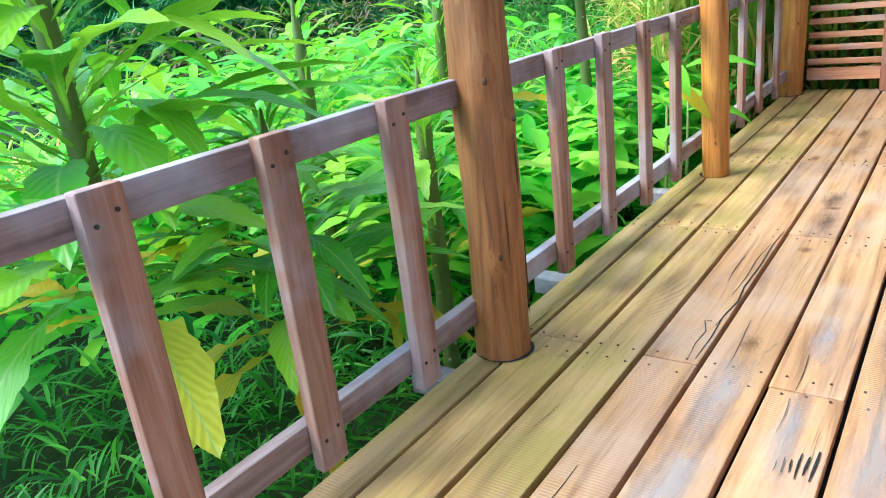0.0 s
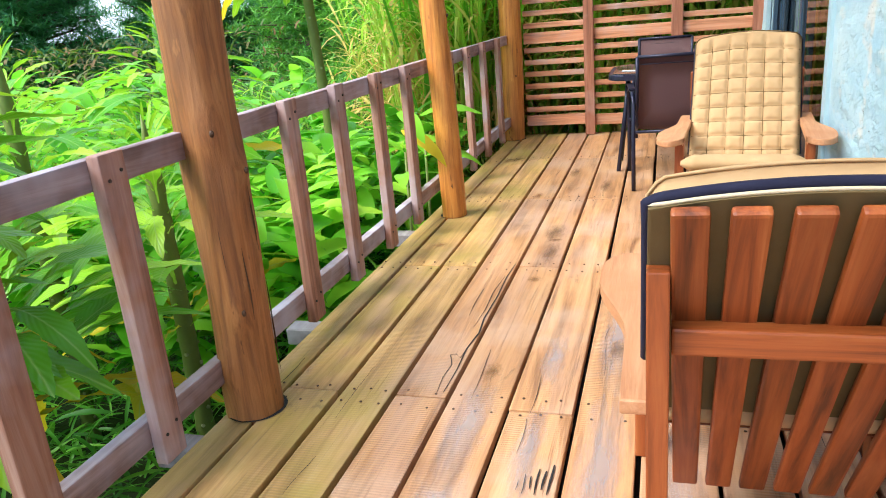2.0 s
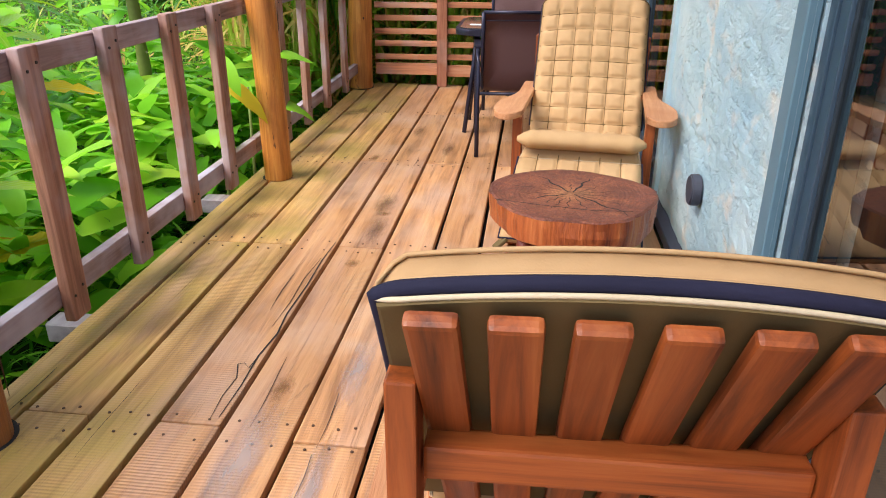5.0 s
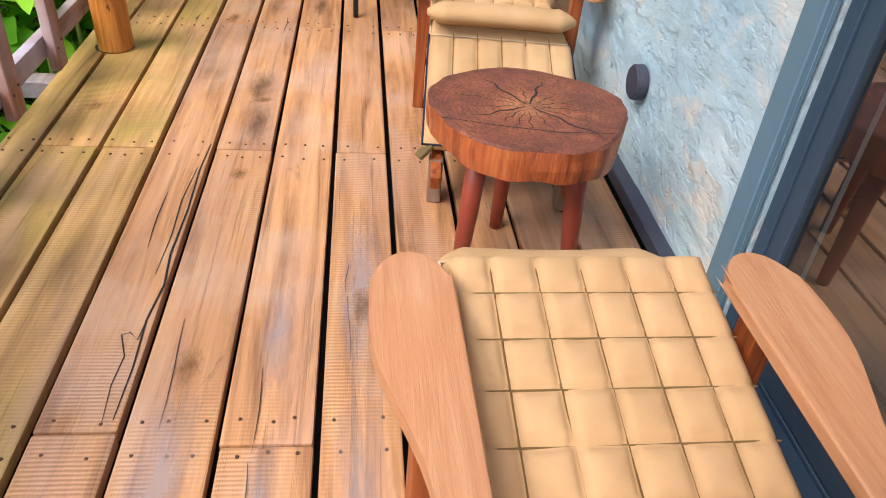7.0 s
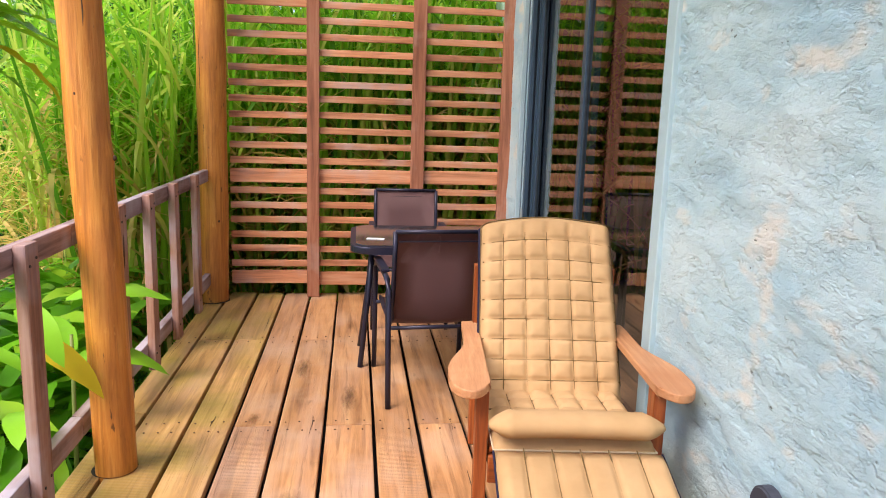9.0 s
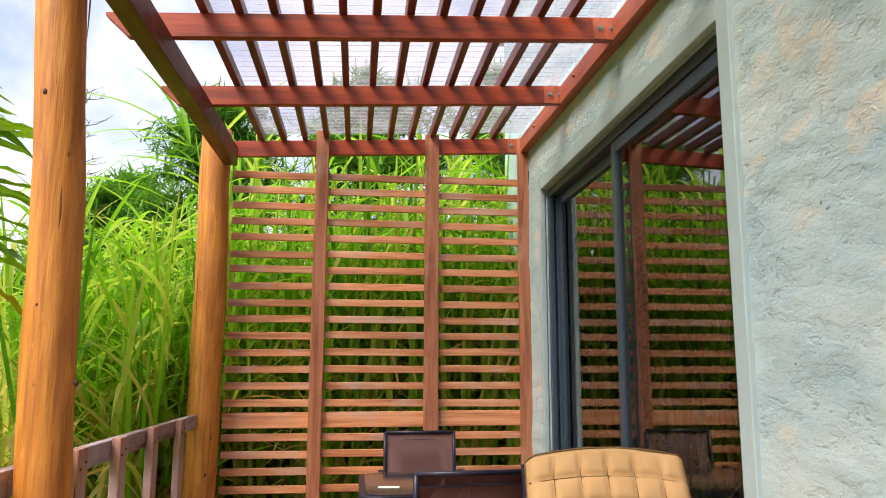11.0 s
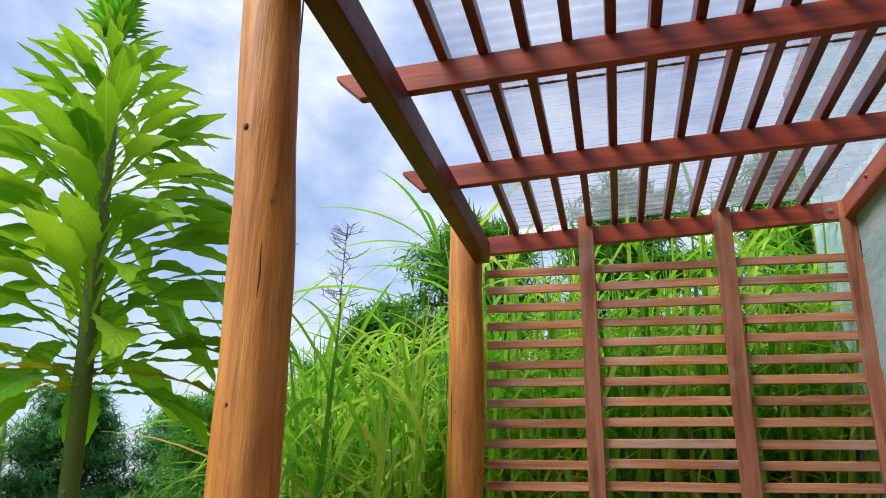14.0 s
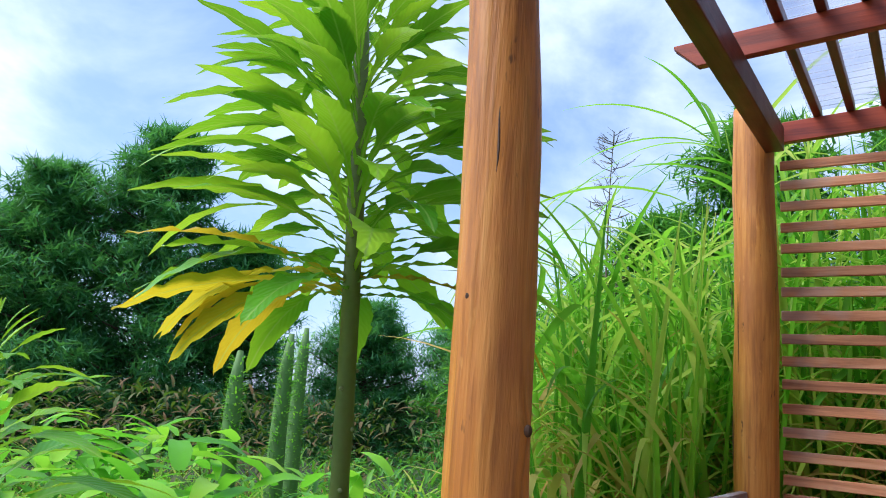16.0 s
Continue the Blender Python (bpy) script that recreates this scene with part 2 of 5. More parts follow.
M_wall = wall_paint("blue_render", (0.45, 0.64, 0.71), (0.36, 0.55, 0.65), (0.58, 0.73, 0.77), (0.80, 0.72, 0.62), 0.6)
M_trim = plain("pale_blue_trim", (0.44, 0.60, 0.65), 0.6, 0, 0.12, 14, 0.15, 0.3)
# darker tone for the trim of door 2
M_trim_dark = plain("steel_blue_trim", (0.13, 0.24, 0.31), 0.5, 0, 0.15, 14, 0.15, 0.3)
M_skirt = plain("dark_skirting", (0.05, 0.06, 0.09), 0.6, 0, 0.3, 20, 0.15)
M_frame = plain("slate_blue_aluminium", (0.06, 0.105, 0.155), 0.35, 0.25, 0.10, 18, 0.04)
M_frame_dark = plain("dark_frame_rebate", (0.045, 0.065, 0.085), 0.4, 0.2, 0.2, 18, 0.04)
# dark tone that carries the dimness of the added room
M_room = plain("dim_room_tone", (0.16, 0.14, 0.12), 0.9, 0, 0.15, 6, 0.05)
M_curtain = plain("mustard_curtain", (0.62, 0.40, 0.05), 0.9, 0, 0.2, 60, 0.2)
# black for cracks and for the shade in gaps and under the boards
M_black = plain("void_and_crack_black", (0.015, 0.014, 0.014), 0.8, 0, 0.3, 20, 0.1)


def glass_material(name, tint):
    n = Nodes(name)
    tr = n.add("ShaderNodeBsdfTransparent")
    n.put(tr.inputs[0], tint)
    gl = n.add("ShaderNodeBsdfGlossy")
    gl.inputs["Roughness"].default_value = 0.012
    fr = n.add("ShaderNodeFresnel")
    fr.inputs[0].default_value = 3.5
    ms = n.add("ShaderNodeMixShader")
    n.t.links.new(fr.outputs[0], ms.inputs[0])
    n.t.links.new(tr.outputs[0], ms.inputs[1])
    n.t.links.new(gl.outputs[0], ms.inputs[2])
    n.t.links.new(ms.outputs[0], n.out.inputs[0])
    return n.mat


M_glass = glass_material("door_glass", (0.62, 0.64, 0.66))


def sheet_material():
    n = Nodes("clear_corrugated_sheet")
    tr = n.add("ShaderNodeBsdfTransparent")
    n.put(tr.inputs[0], (0.62, 0.65, 0.72))
    tl = n.add("ShaderNodeBsdfTranslucent")
    n.put(tl.inputs[0], (0.64, 0.66, 0.72))
    gl = n.add("ShaderNodeBsdfGlossy")
    gl.inputs["Roughness"].default_value = 0.15
    m1 = n.add("ShaderNodeMixShader")
    dirt = n.noise(n.coords((1, 1, 1), False), 5.0, 4)
    n.put(m1.inputs[0], n.ramp(dirt, [(0.3, 0.14), (0.7, 0.34)]))
    n.t.links.new(tr.outputs[0], m1.inputs[1])
    n.t.links.new(tl.outputs[0], m1.inputs[2])
    m2 = n.add("ShaderNodeMixShader")
    m2.inputs[0].default_value = 0.06
    n.t.links.new(m1.outputs[0], m2.inputs[1])
    n.t.links.new(gl.outputs[0], m2.inputs[2])
    n.t.links.new(m2.outputs[0], n.out.inputs[0])
    return n.mat


M_sheet = sheet_material()
M_screw = plain("rusty_screw", (0.12, 0.065, 0.04), 0.6, 0.4, 0.4, 60, 0.1)
M_steel = plain("dull_steel", (0.35, 0.33, 0.30), 0.4, 0.9, 0.3, 60, 0.1)
M_iron = plain("dark_iron", (0.05, 0.045, 0.045), 0.5, 0.6, 0.3, 60, 0.1)


# ---------- mesh helpers ----------
def mesh_ob(name, bm, material, parent=None, label="", smooth=False):
    me = bpy.data.meshes.new(name)
    bm.normal_update()
    bm.to_mesh(me)
    bm.free()
    for m in material if isinstance(material, (list, tuple)) else [material]:
        me.materials.append(m)
    if smooth:
        me.polygons.foreach_set("use_smooth", [True] * len(me.polygons))
    ob = new(name, me)
    if parent is not None:
        ob.parent = parent
    if label:
        ob["label"] = label
    return ob


def part(name, bm, material, parent, label="", smooth=False):
    return mesh_ob(name, bm, material, parent, label, smooth)


def empty(name, m=None):
    ob = new(name)
    ob.empty_display_size = 0.1
    if m is not None:
        ob.matrix_basis = m
    return ob


def box(bm, lo, hi, bevel=0.0, seg=1, m=None):
    """A box between two corners, with rounded edges."""
    lo, hi = Vector(lo), Vector(hi)
    size = hi - lo
    mat = Matrix.Translation((lo + hi) / 2) @ Matrix.Diagonal((*size, 1))
    if m is not None:
        mat = m @ mat
    r = bmesh.ops.create_cube(bm, size=1.0, matrix=mat)
    if bevel > 0:
        es = list({e for v in r["verts"] for e in v.link_edges})
        bmesh.ops.bevel(bm, geom=es, offset=bevel, segments=seg, affect='EDGES', profile=0.6)
    return bm


def boxed(lo, hi, bevel=0.0, seg=1, m=None):
    return box(bmesh.new(), lo, hi, bevel, seg, m)


def prism(bm, outline, z0, z1, bevel=0.0, seg=2, m=None):
    """An outline in x and y raised from z0 to z1."""
    lower = [bm.verts.new((x, y, z0)) for x, y in outline]
    upper = [bm.verts.new((x, y, z1)) for x, y in outline]
    k = len(outline)
    faces = [bm.faces.new(lower[::-1]), bm.faces.new(upper)]
    for i in range(k):
        faces.append(bm.faces.new((lower[i], lower[(i + 1) % k], upper[(i + 1) % k], upper[i])))
    if bevel:
        es = [e for f in faces[:2] for e in f.edges]
        bmesh.ops.bevel(bm, geom=es, offset=bevel, segments=seg, affect='EDGES', profile=0.6)
    if m is not None:
        bmesh.ops.transform(bm, matrix=m, verts=bm.verts)
    return bm


def tube(bm, points, radii, sides=10, cap=True):
    """A round bar along points, with a radius at each."""
    pts = [Vector(p) for p in points]
    rings = []
    for i, p in enumerate(pts):
        d = (pts[min(i + 1, len(pts) - 1)] - pts[max(i - 1, 0)]).normalized()
        ref = Vector((0, 0, 1)) if abs(d.z) < 0.9 else Vector((1, 0, 0))
        u = d.cross(ref).normalized()
        w = d.cross(u)
        rings.append([bm.verts.new(p + radii[i] * (math.cos(2 * math.pi * k / sides) * u + math.sin(2 * math.pi * k / sides) * w)) for k in range(sides)])
    for a, b in zip(rings, rings[1:]):
        for k in range(sides):
            bm.faces.new((a[k], a[(k + 1) % sides], b[(k + 1) % sides], b[k]))
    if cap:
        bm.faces.new(rings[0][::-1])
        bm.faces.new(rings[-1])
    return bm


def from_arrays(name, verts, faces, material, parent=None, smooth=True):
    me = bpy.data.meshes.new(name)
    me.from_pydata(verts.tolist() if hasattr(verts, "tolist") else verts, [], faces)
    for m in material if isinstance(material, (list, tuple)) else [material]:
        me.materials.append(m)
    if smooth:
        me.polygons.foreach_set("use_smooth", [True] * len(me.polygons))
    me.update()
    ob = new(name, me)
    if parent is not None:
        ob.parent = parent
    return ob


# ---------- structure: the deck ----------
WALL_X = 0.855
SCREEN_Y = 7.547
EDGES = [-1.455, -1.315, -1.097, -0.89, -0.685, -0.468, -0.242, -0.033, 0.185, 0.38, 0.578, 0.80]
DECK_START, DECK_END = -2.2, 7.70

floor = tagged(empty("floor"), "worn wooden veranda deck of wide brown boards", "floor", kind="structure")
rng = random.Random(3)
# one black box under the boards: the shade among the joists as plain colour
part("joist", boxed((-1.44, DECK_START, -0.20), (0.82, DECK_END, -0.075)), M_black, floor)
for k, (a, b) in enumerate(zip(EDGES, EDGES[1:])):
    cuts = [1.05, 3.765, 6.45] if k % 2 == 0 else [-0.3, 2.40 - (0.03 if k == 5 else 0) + (0.015 if k < 4 else 0), 5.12]
    if k == 1:
        cuts = [-0.3, 2.42, 3.765, 6.45]
    if k == 0:
        cuts = [0.4, 5.3]
    ends = [DECK_START] + cuts + [DECK_END]
    for y0, y1 in zip(ends, ends[1:]):
        gap = 0.006 + 0.005 * rng.random()
        ob = part("board", boxed((-(b - a) / 2 + gap, -(y1 - y0) / 2 + 0.003, -0.04), ((b - a) / 2 - gap, (y1 - y0) / 2 - 0.003, 0.0), 0.006, 2),
                  M_deck_mossy if k < 3 else M_deck, floor)
        ob.location = ((a + b) / 2, (y0 + y1) / 2, rng.uniform(-0.003, 0.0))
        ob.rotation_euler = (0, radians(rng.uniform(-0.3, 0.3)), radians(rng.uniform(-0.08, 0.08)))
# screw heads in pairs over every joist
screw = bmesh.new()
bmesh.ops.create_cone(screw, cap_ends=True, segments=8, radius1=0.0052, radius2=0.004, depth=0.003)
screw_ob = part("screw", screw, M_screw, floor)
screw_mesh = screw_ob.data
first = True
for yj in (1.05, 2.40, 3.765, 5.12, 6.45):
    for k, (a, b) in enumerate(zip(EDGES, EDGES[1:])):
        for side in (-0.055, 0.045):
            for f in (0.2, 0.5, 0.8) if k % 3 else (0.22, 0.78):
                if first:
                    ob, first = screw_ob, False
                else:
                    ob = new("screw", screw_mesh)
                    ob.parent = floor
                ob.location = (a + (b - a) * f + rng.uniform(-0.012, 0.012), yj + side + rng.uniform(-0.01, 0.01), 0.0005)
# edge fascia below the outer boards
part("fascia_board", boxed((-1.452, DECK_START, -0.19), (-1.42, DECK_END, -0.045), 0.004), M_rail_y, floor)


def support_block(y):
    ob = mesh_ob("support_block", boxed((-1.60, y - 0.05, -0.10), (-1.455, y + 0.05, -0.02), 0.006), M_rail_y)
    return tagged(ob, "pale sawn timber bracket under the railing", "bracket", "deck brackets", "structure")


for y in (2.05, 3.0, 4.4):
    support_block(y)


# ---------- log posts ----------
def log_post(x, y, top, radius, seed, knots, lean=0.0, worn=False):
    """A peeled round log with swellings and knots, standing through the deck."""
    r = random.Random(seed)
    bm = bmesh.new()
    rows, sides = 46, 28
    rings = []
    phase = r.uniform(0, 6)
    for i in range(rows + 1):
        z = -0.6 + (top + 0.6) * i / rows
        cx = 0.010 * math.sin(z * 1.3 + phase) + 0.004 * math.sin(z * 5.1 + seed) + lean * z * z * (1 if z > 0 else 0)
        cy = 0.010 * math.cos(z * 1.7 + phase)
        ring = []
        for k in range(sides):
            a = 2 * math.pi * k / sides
            rad = radius * (1.02 - 0.012 * z) + (0.013 if worn else 0.007) * noise.noise(Vector((math.cos(a) * 2, math.sin(a) * 2, z * 2.6 + seed))) + (0.004 if worn else 0.0015) * noise.noise(Vector((math.cos(a) * 6, math.sin(a) * 6, z * 5 + seed)))
            for kz, ka, kr in knots:
                da = (a - ka + math.pi) % (2 * math.pi) - math.pi
                rad += kr * math.exp(-((z - kz) / 0.05) ** 2 - (da / 0.35) ** 2)
            ring.append(bm.verts.new((cx + rad * math.cos(a), cy + rad * math.sin(a), z)))
        rings.append(ring)
    for a, b in zip(rings, rings[1:]):
        for k in range(sides):
            bm.faces.new((a[k], a[(k + 1) % sides], b[(k + 1) % sides], b[k]))
    bm.faces.new(rings[-1])
    post = tagged(empty("log_post", pose(x, y, 0)), "weathered brown round log post with knobbly knots" if worn else "varnished orange-brown round log post with knots", "post", "veranda log posts", "structure")
    part("log", bm, M_log_worn if worn else M_log, post, smooth=True)
    # dark knot eyes
    for kz, ka, kr in knots:
        eye = bmesh.new()
        bmesh.ops.create_uvsphere(eye, u_segments=10, v_segments=6, radius=0.008)
        bmesh.ops.transform(eye, matrix=Matrix.Translation(((radius + kr - 0.010) * math.cos(ka) + lean * kz * kz, (radius + kr - 0.010) * math.sin(ka), kz)) @ Matrix.Diagonal((1, 1, 1.4, 1)), verts=eye.verts)
        part("knot", eye, M_knot, post, "dark knot in the log")
    # drying cracks
    for _ in range(9):
        a, z0 = r.uniform(0, 6.28), r.uniform(0.1, top - 0.5)
        ln = r.uniform(0.12, 0.4)
        crack = bmesh.new()
        pts = [((radius + 0.0005) * math.cos(a + 0.02 * math.sin(j)) + lean * z0 * z0, (radius + 0.0005) * math.sin(a + 0.02 * math.sin(j)), z0 + ln * j / 5) for j in range(6)]
        tube(crack, pts, [0.0005, 0.0022, 0.003, 0.0026, 0.002, 0.0005], 5)
        part("crack", crack, M_knot, post)
    return post


M_knot = plain("dark_knot", (0.07, 0.03, 0.012), 0.7, 0, 0.3, 50, 0.2)
LOGS = [
    (-1.345, 2.27, 0.096, 5, [(0.99, -0.95, 0.024), (0.40, -0.95, 0.022), (1.42, -1.1, 0.018), (0.86, -0.1, 0.028), (0.18, -1.6, 0.012)]),
    (-1.282, 4.735, 0.0765, 11, [(0.75, -0.9, 0.010), (2.15, -1.9, 0.006), (1.48, -1.9, 0.008), (1.25, -0.2, 0.012)]),
    (-1.385, 7.44, 0.103, 23, [(2.27, -1.15, 0.012), (1.35, -1.2, 0.008), (0.62, -1.0, 0.007)]),
    (-1.345, -0.25, 0.096, 31, [(0.9, -0.5, 0.012)]),
]
for x, y, rad, seed, knots in LOGS:
    log_post(x, y, 2.93, rad, seed, knots, -0.014 if seed == 11 else 0.0, seed in (5, 31))


# ---------- railing ----------
def railing(y0, y1, balusters):
    rail = tagged(empty("railing", pose(-1.42, y0, 0)), "weathered grey-brown timber railing between log posts", "railing", "veranda railings")
    ln = y1 - y0
    part("top_rail", boxed((-0.022, 0, 0.912), (0.022, ln, 0.997), 0.006, 2), M_rail_y, rail)
    part("bottom_rail", boxed((-0.022, 0, 0.140), (0.022, ln, 0.228), 0.006, 2), M_rail_y, rail)
    r = random.Random(int(y0 * 100))
    for y in balusters:
        ob = part("baluster", boxed((0, -0.049, -0.46), (0.040, 0.049, 0.462), 0.006, 2), M_rail_z, rail)
        ob.location = (0.0225, y - y0, 0.548 + r.uniform(-0.006, 0.004))
        ob.rotation_euler = (0, 0, 0)
        for dz in (0.40, -0.36):
            for dy in (-0.025, 0.025):
                nail = bmesh.new()
                bmesh.ops.create_cone(nail, cap_ends=True, segments=8, radius1=0.0055, radius2=0.005, depth=0.004, matrix=pose(0.0415, dy, dz + dy * 0.4, 0, 90, 0))
                part("nail", nail, M_iron, ob)
    return rail


railing(-0.16, 2.265, [0.0, 0.46, 0.92, 1.37, 1.83])
railing(2.27, 4.725, [2.85, 3.32, 3.81, 4.28])
railing(4.73, 7.42, [5.22, 5.70, 6.22, 6.80])


# ---------- slatted screen ----------
screen = tagged(empty("slatted_screen", pose(0, SCREEN_Y, 0)), "reddish-brown timber privacy screen of horizontal slats", "screen")
rs = random.Random(8)
for x0, x1 in ((-0.705, -0.612), (0.086, 0.188), (0.775, 0.872)):
    part("upright", boxed((x0, 0.0, 0.0), (x1, 0.04, 3.00), 0.004, 1), M_screen_post, screen)
part("upright", boxed((0.876, 0.004, 0.0), (0.925, 0.05, 2.96), 0.004, 1), M_screen_post, screen)
for i in range(23):
    z = 0.146 + 0.1146 * i
    h = 0.105 if i in (0, 7) else 0.050
    for x0, x1 in ((-1.285, -0.66), (-0.655, 0.135), (0.14, 0.825)):
        ob = part("slat", boxed(((x0 - x1) / 2 + 0.002, 0.0, -h / 2), ((x1 - x0) / 2 - 0.002, 0.020, h / 2), 0.003, 1), M_slat, screen)
        ob.location = ((x0 + x1) / 2, 0.042 + rs.uniform(0, 0.002), z + rs.uniform(-0.006, 0.006))
        ob.rotation_euler = (0, radians(rs.uniform(-0.35, 0.35)), 0)


def hinge(z):
    bm = bmesh.new()
    box(bm, (-0.022, -0.004, -0.055), (0.0, 0.0, 0.055), 0.001)
    box(bm, (0.004, -0.004, -0.055), (0.024, 0.0, 0.055), 0.001)
    tube(bm, [(0.002, -0.006, -0.057), (0.002, -0.006, 0.057)], [0.006, 0.006], 8)
    ob = mesh_ob("hinge", bm, M_iron)
    ob.matrix_basis = pose(0.872, SCREEN_Y - 0.001, z)
    return tagged(ob, "black iron strap hinge on the screen post", "hinge", "screen hinges")


for z in (0.30, 1.74, 2.69):
    hinge(z)

# ---------- pergola roof ----------
SLOPE = 0.048


RISE = 0.025


def roof_z(x, y=6.46):
    """Underside of the rafters, which fall towards the garden and rise a little along the house."""
    return 2.868 - SLOPE * (0.83 - x) + RISE * (y - 6.46)


pergola = tagged(empty("pergola", pose(0, 0, 0)), "red-brown stained timber pergola frame against the house wall", "pergola", kind="structure")
RAFTERS = [7.592] + [6.46 - 0.93 * i for i in range(8)]
for y in RAFTERS:
    bm = bmesh.new()
    prof = [(0.835, 0.0), (0.835, 0.115), (-1.515, 0.115), (-1.515, 0.10), (-1.415, 0.0)]
    lo = [bm.verts.new((x, 0.0, roof_z(x, y) + dz)) for x, dz in prof]
    hi = [bm.verts.new((x, 0.042, roof_z(x, y) + dz)) for x, dz in prof]
    bm.faces.new(lo)
    bm.faces.new(hi[::-1])
    for i in range(5):
        bm.faces.new((lo[(i + 1) % 5], lo[i], hi[i], hi[(i + 1) % 5]))
    bmesh.ops.bevel(bm, geom=list(bm.edges), offset=0.003, segments=1, affect='EDGES')
    ob = part("rafter", bm, M_stain_x, pergola)
    ob.location = (0, y, 0)
    br = boxed((0.70, y - 0.005, roof_z(0.7, y) + 0.004), (0.832, y, roof_z(0.7, y) + 0.112), 0.0015)
    bracket = part("bracket", br, M_ledger, pergola, "red-painted steel joist bracket")
    for dx in (0.735, 0.795):
        bolt = bmesh.new()
        bmesh.ops.create_cone(bolt, cap_ends=True, segments=10, radius1=0.011, radius2=0.009, depth=0.010, matrix=pose(dx, y - 0.009, roof_z(0.7, y) + 0.06, 90, 0, 0))
        bmesh.ops.create_cone(bolt, cap_ends=True, segments=12, radius1=0.016, radius2=0.016, depth=0.003, matrix=pose(dx, y - 0.0065, roof_z(0.7, y) + 0.06, 90, 0, 0))
        part("bolt", bolt, M_steel, bracket)
rb = random.Random(4)
for i in range(12):
    x = -1.088 + 0.1545 * i
    zb = roof_z(x, 0) + 0.1155
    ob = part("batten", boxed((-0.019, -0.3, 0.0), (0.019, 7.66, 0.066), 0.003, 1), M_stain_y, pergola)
    ob.location = (x, 0, zb)
    ob.rotation_euler = (math.atan(RISE), -math.atan(SLOPE), 0)
# edge beam along the logs, in two lengths that meet at the middle log
ALONG = Matrix.Translation((0, 0, -6.46 * RISE)) @ Matrix.Rotation(math.atan(RISE), 4, 'X')
for y0, y1 in ((-0.6, 4.745), (4.75, 7.43)):
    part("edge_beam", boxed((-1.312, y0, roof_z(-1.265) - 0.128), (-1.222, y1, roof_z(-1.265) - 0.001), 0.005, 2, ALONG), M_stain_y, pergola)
for y in (4.65, 4.85):
    bolt = bmesh.new()
    bmesh.ops.create_cone(bolt, cap_ends=True, segments=10, radius1=0.011, radius2=0.009, depth=0.012, matrix=pose(-1.219, y, roof_z(-1.265, y) - 0.06, 0, 90, 0))
    part("bolt", bolt, M_iron, pergola)
part("ledger", boxed((0.795, -0.8, roof_z(0.8) - 0.006), (0.853, 7.66, roof_z(0.8) + 0.104), 0.005, 2, ALONG), M_ledger, pergola)
for i, y in enumerate((3.25, 4.2, 5.2, 6.15, 7.1)):
    nub = bmesh.new()
    bmesh.ops.create_cone(nub, cap_ends=True, segments=10, radius1=0.013, radius2=0.010, depth=0.016, matrix=pose(0.789, y, roof_z(0.8, y) + 0.06, 0, -90, 0))
    part("bolt", nub, M_ledger, pergola)


# clear corrugated sheets, laid with overlaps; the waves run from wall to garden
def roof_sheet(y0, y1, lift):
    rows = int((y1 - y0) / 0.0095)
    xs = [-1.15, -0.5, 0.15, 0.845]
    vs, fs = [], []
    for j in range(rows + 1):
        y = y0 + (y1 - y0) * j / rows
        w = 0.009 * math.sin(y * 2 * math.pi / 0.076)
        for x in xs:
            vs.append((x, y, roof_z(x, y) + 0.20 + w + lift))
    for j in range(rows):
        for i in range(3):
            a = j * 4 + i
            fs.append((a, a + 1, a + 5, a + 4))
    ob = from_arrays("roof_sheet", np.array(vs), fs, M_sheet)
    ob.visible_shadow = False
    return tagged(ob, "clear corrugated plastic roofing sheet with dirt along its overlap", "roof sheet", "roofing sheets", "structure")


seams = [-0.4, 0.40, 1.19, 1.98, 2.77, 3.56, 4.35, 5.14, 5.93, 7.66]
for i, (a, b) in enumerate(zip(seams, seams[1:])):
    roof_sheet(a - 0.06, b + 0.06, 0.004 * (i % 2))
M_debris = plain("leaf_litter", (0.16, 0.10, 0.04), 0.9, 0, 0.6, 40, 0.4)
for s, y in enumerate(seams[1:-1]):
    bm = bmesh.new()
    r = random.Random(s)
    for k in range(120):
        x = -1.13 + 1.95 * k / 120
        z = roof_z(x, y) + 0.188
        w, l = r.uniform(0.004, 0.009), r.uniform(0.016, 0.03)
        box(bm, (x, y - w, z), (x + l, y + w, z + 0.004))
    tagged(mesh_ob("leaf_litter", bm, M_debris), "brown leaf litter caught along a sheet overlap", "debris", kind="stuff")


# ---------- house wall with two sliding doors ----------
DOORS = [(4.625, 7.14), (-0.45, 2.735)]
DOOR_TOP = 2.50
wall = tagged(empty("wall_house"), "rough trowelled wall painted pale blue", "wall", kind="structure")
TH = 0.22


def trowel_relief(y, z):
    """Flat scabs of mortar with torn edges, laid in wide sideways strokes over a wavy coat."""
    wave = 0.008 * noise.noise(Vector((y * 2.6, z * 4.6, 3))) + 0.0035 * noise.noise(Vector((y * 7, z * 14, 6)))
    p = noise.noise(Vector((y * 4.5, z * 10, 9))) + 0.45 * noise.noise(Vector((y * 13, z * 27, 2)))
    scab = min(1.0, max(0.0, (p - 0.05) / 0.2))
    return wave - 0.0024 * scab * scab * (3 - 2 * scab)


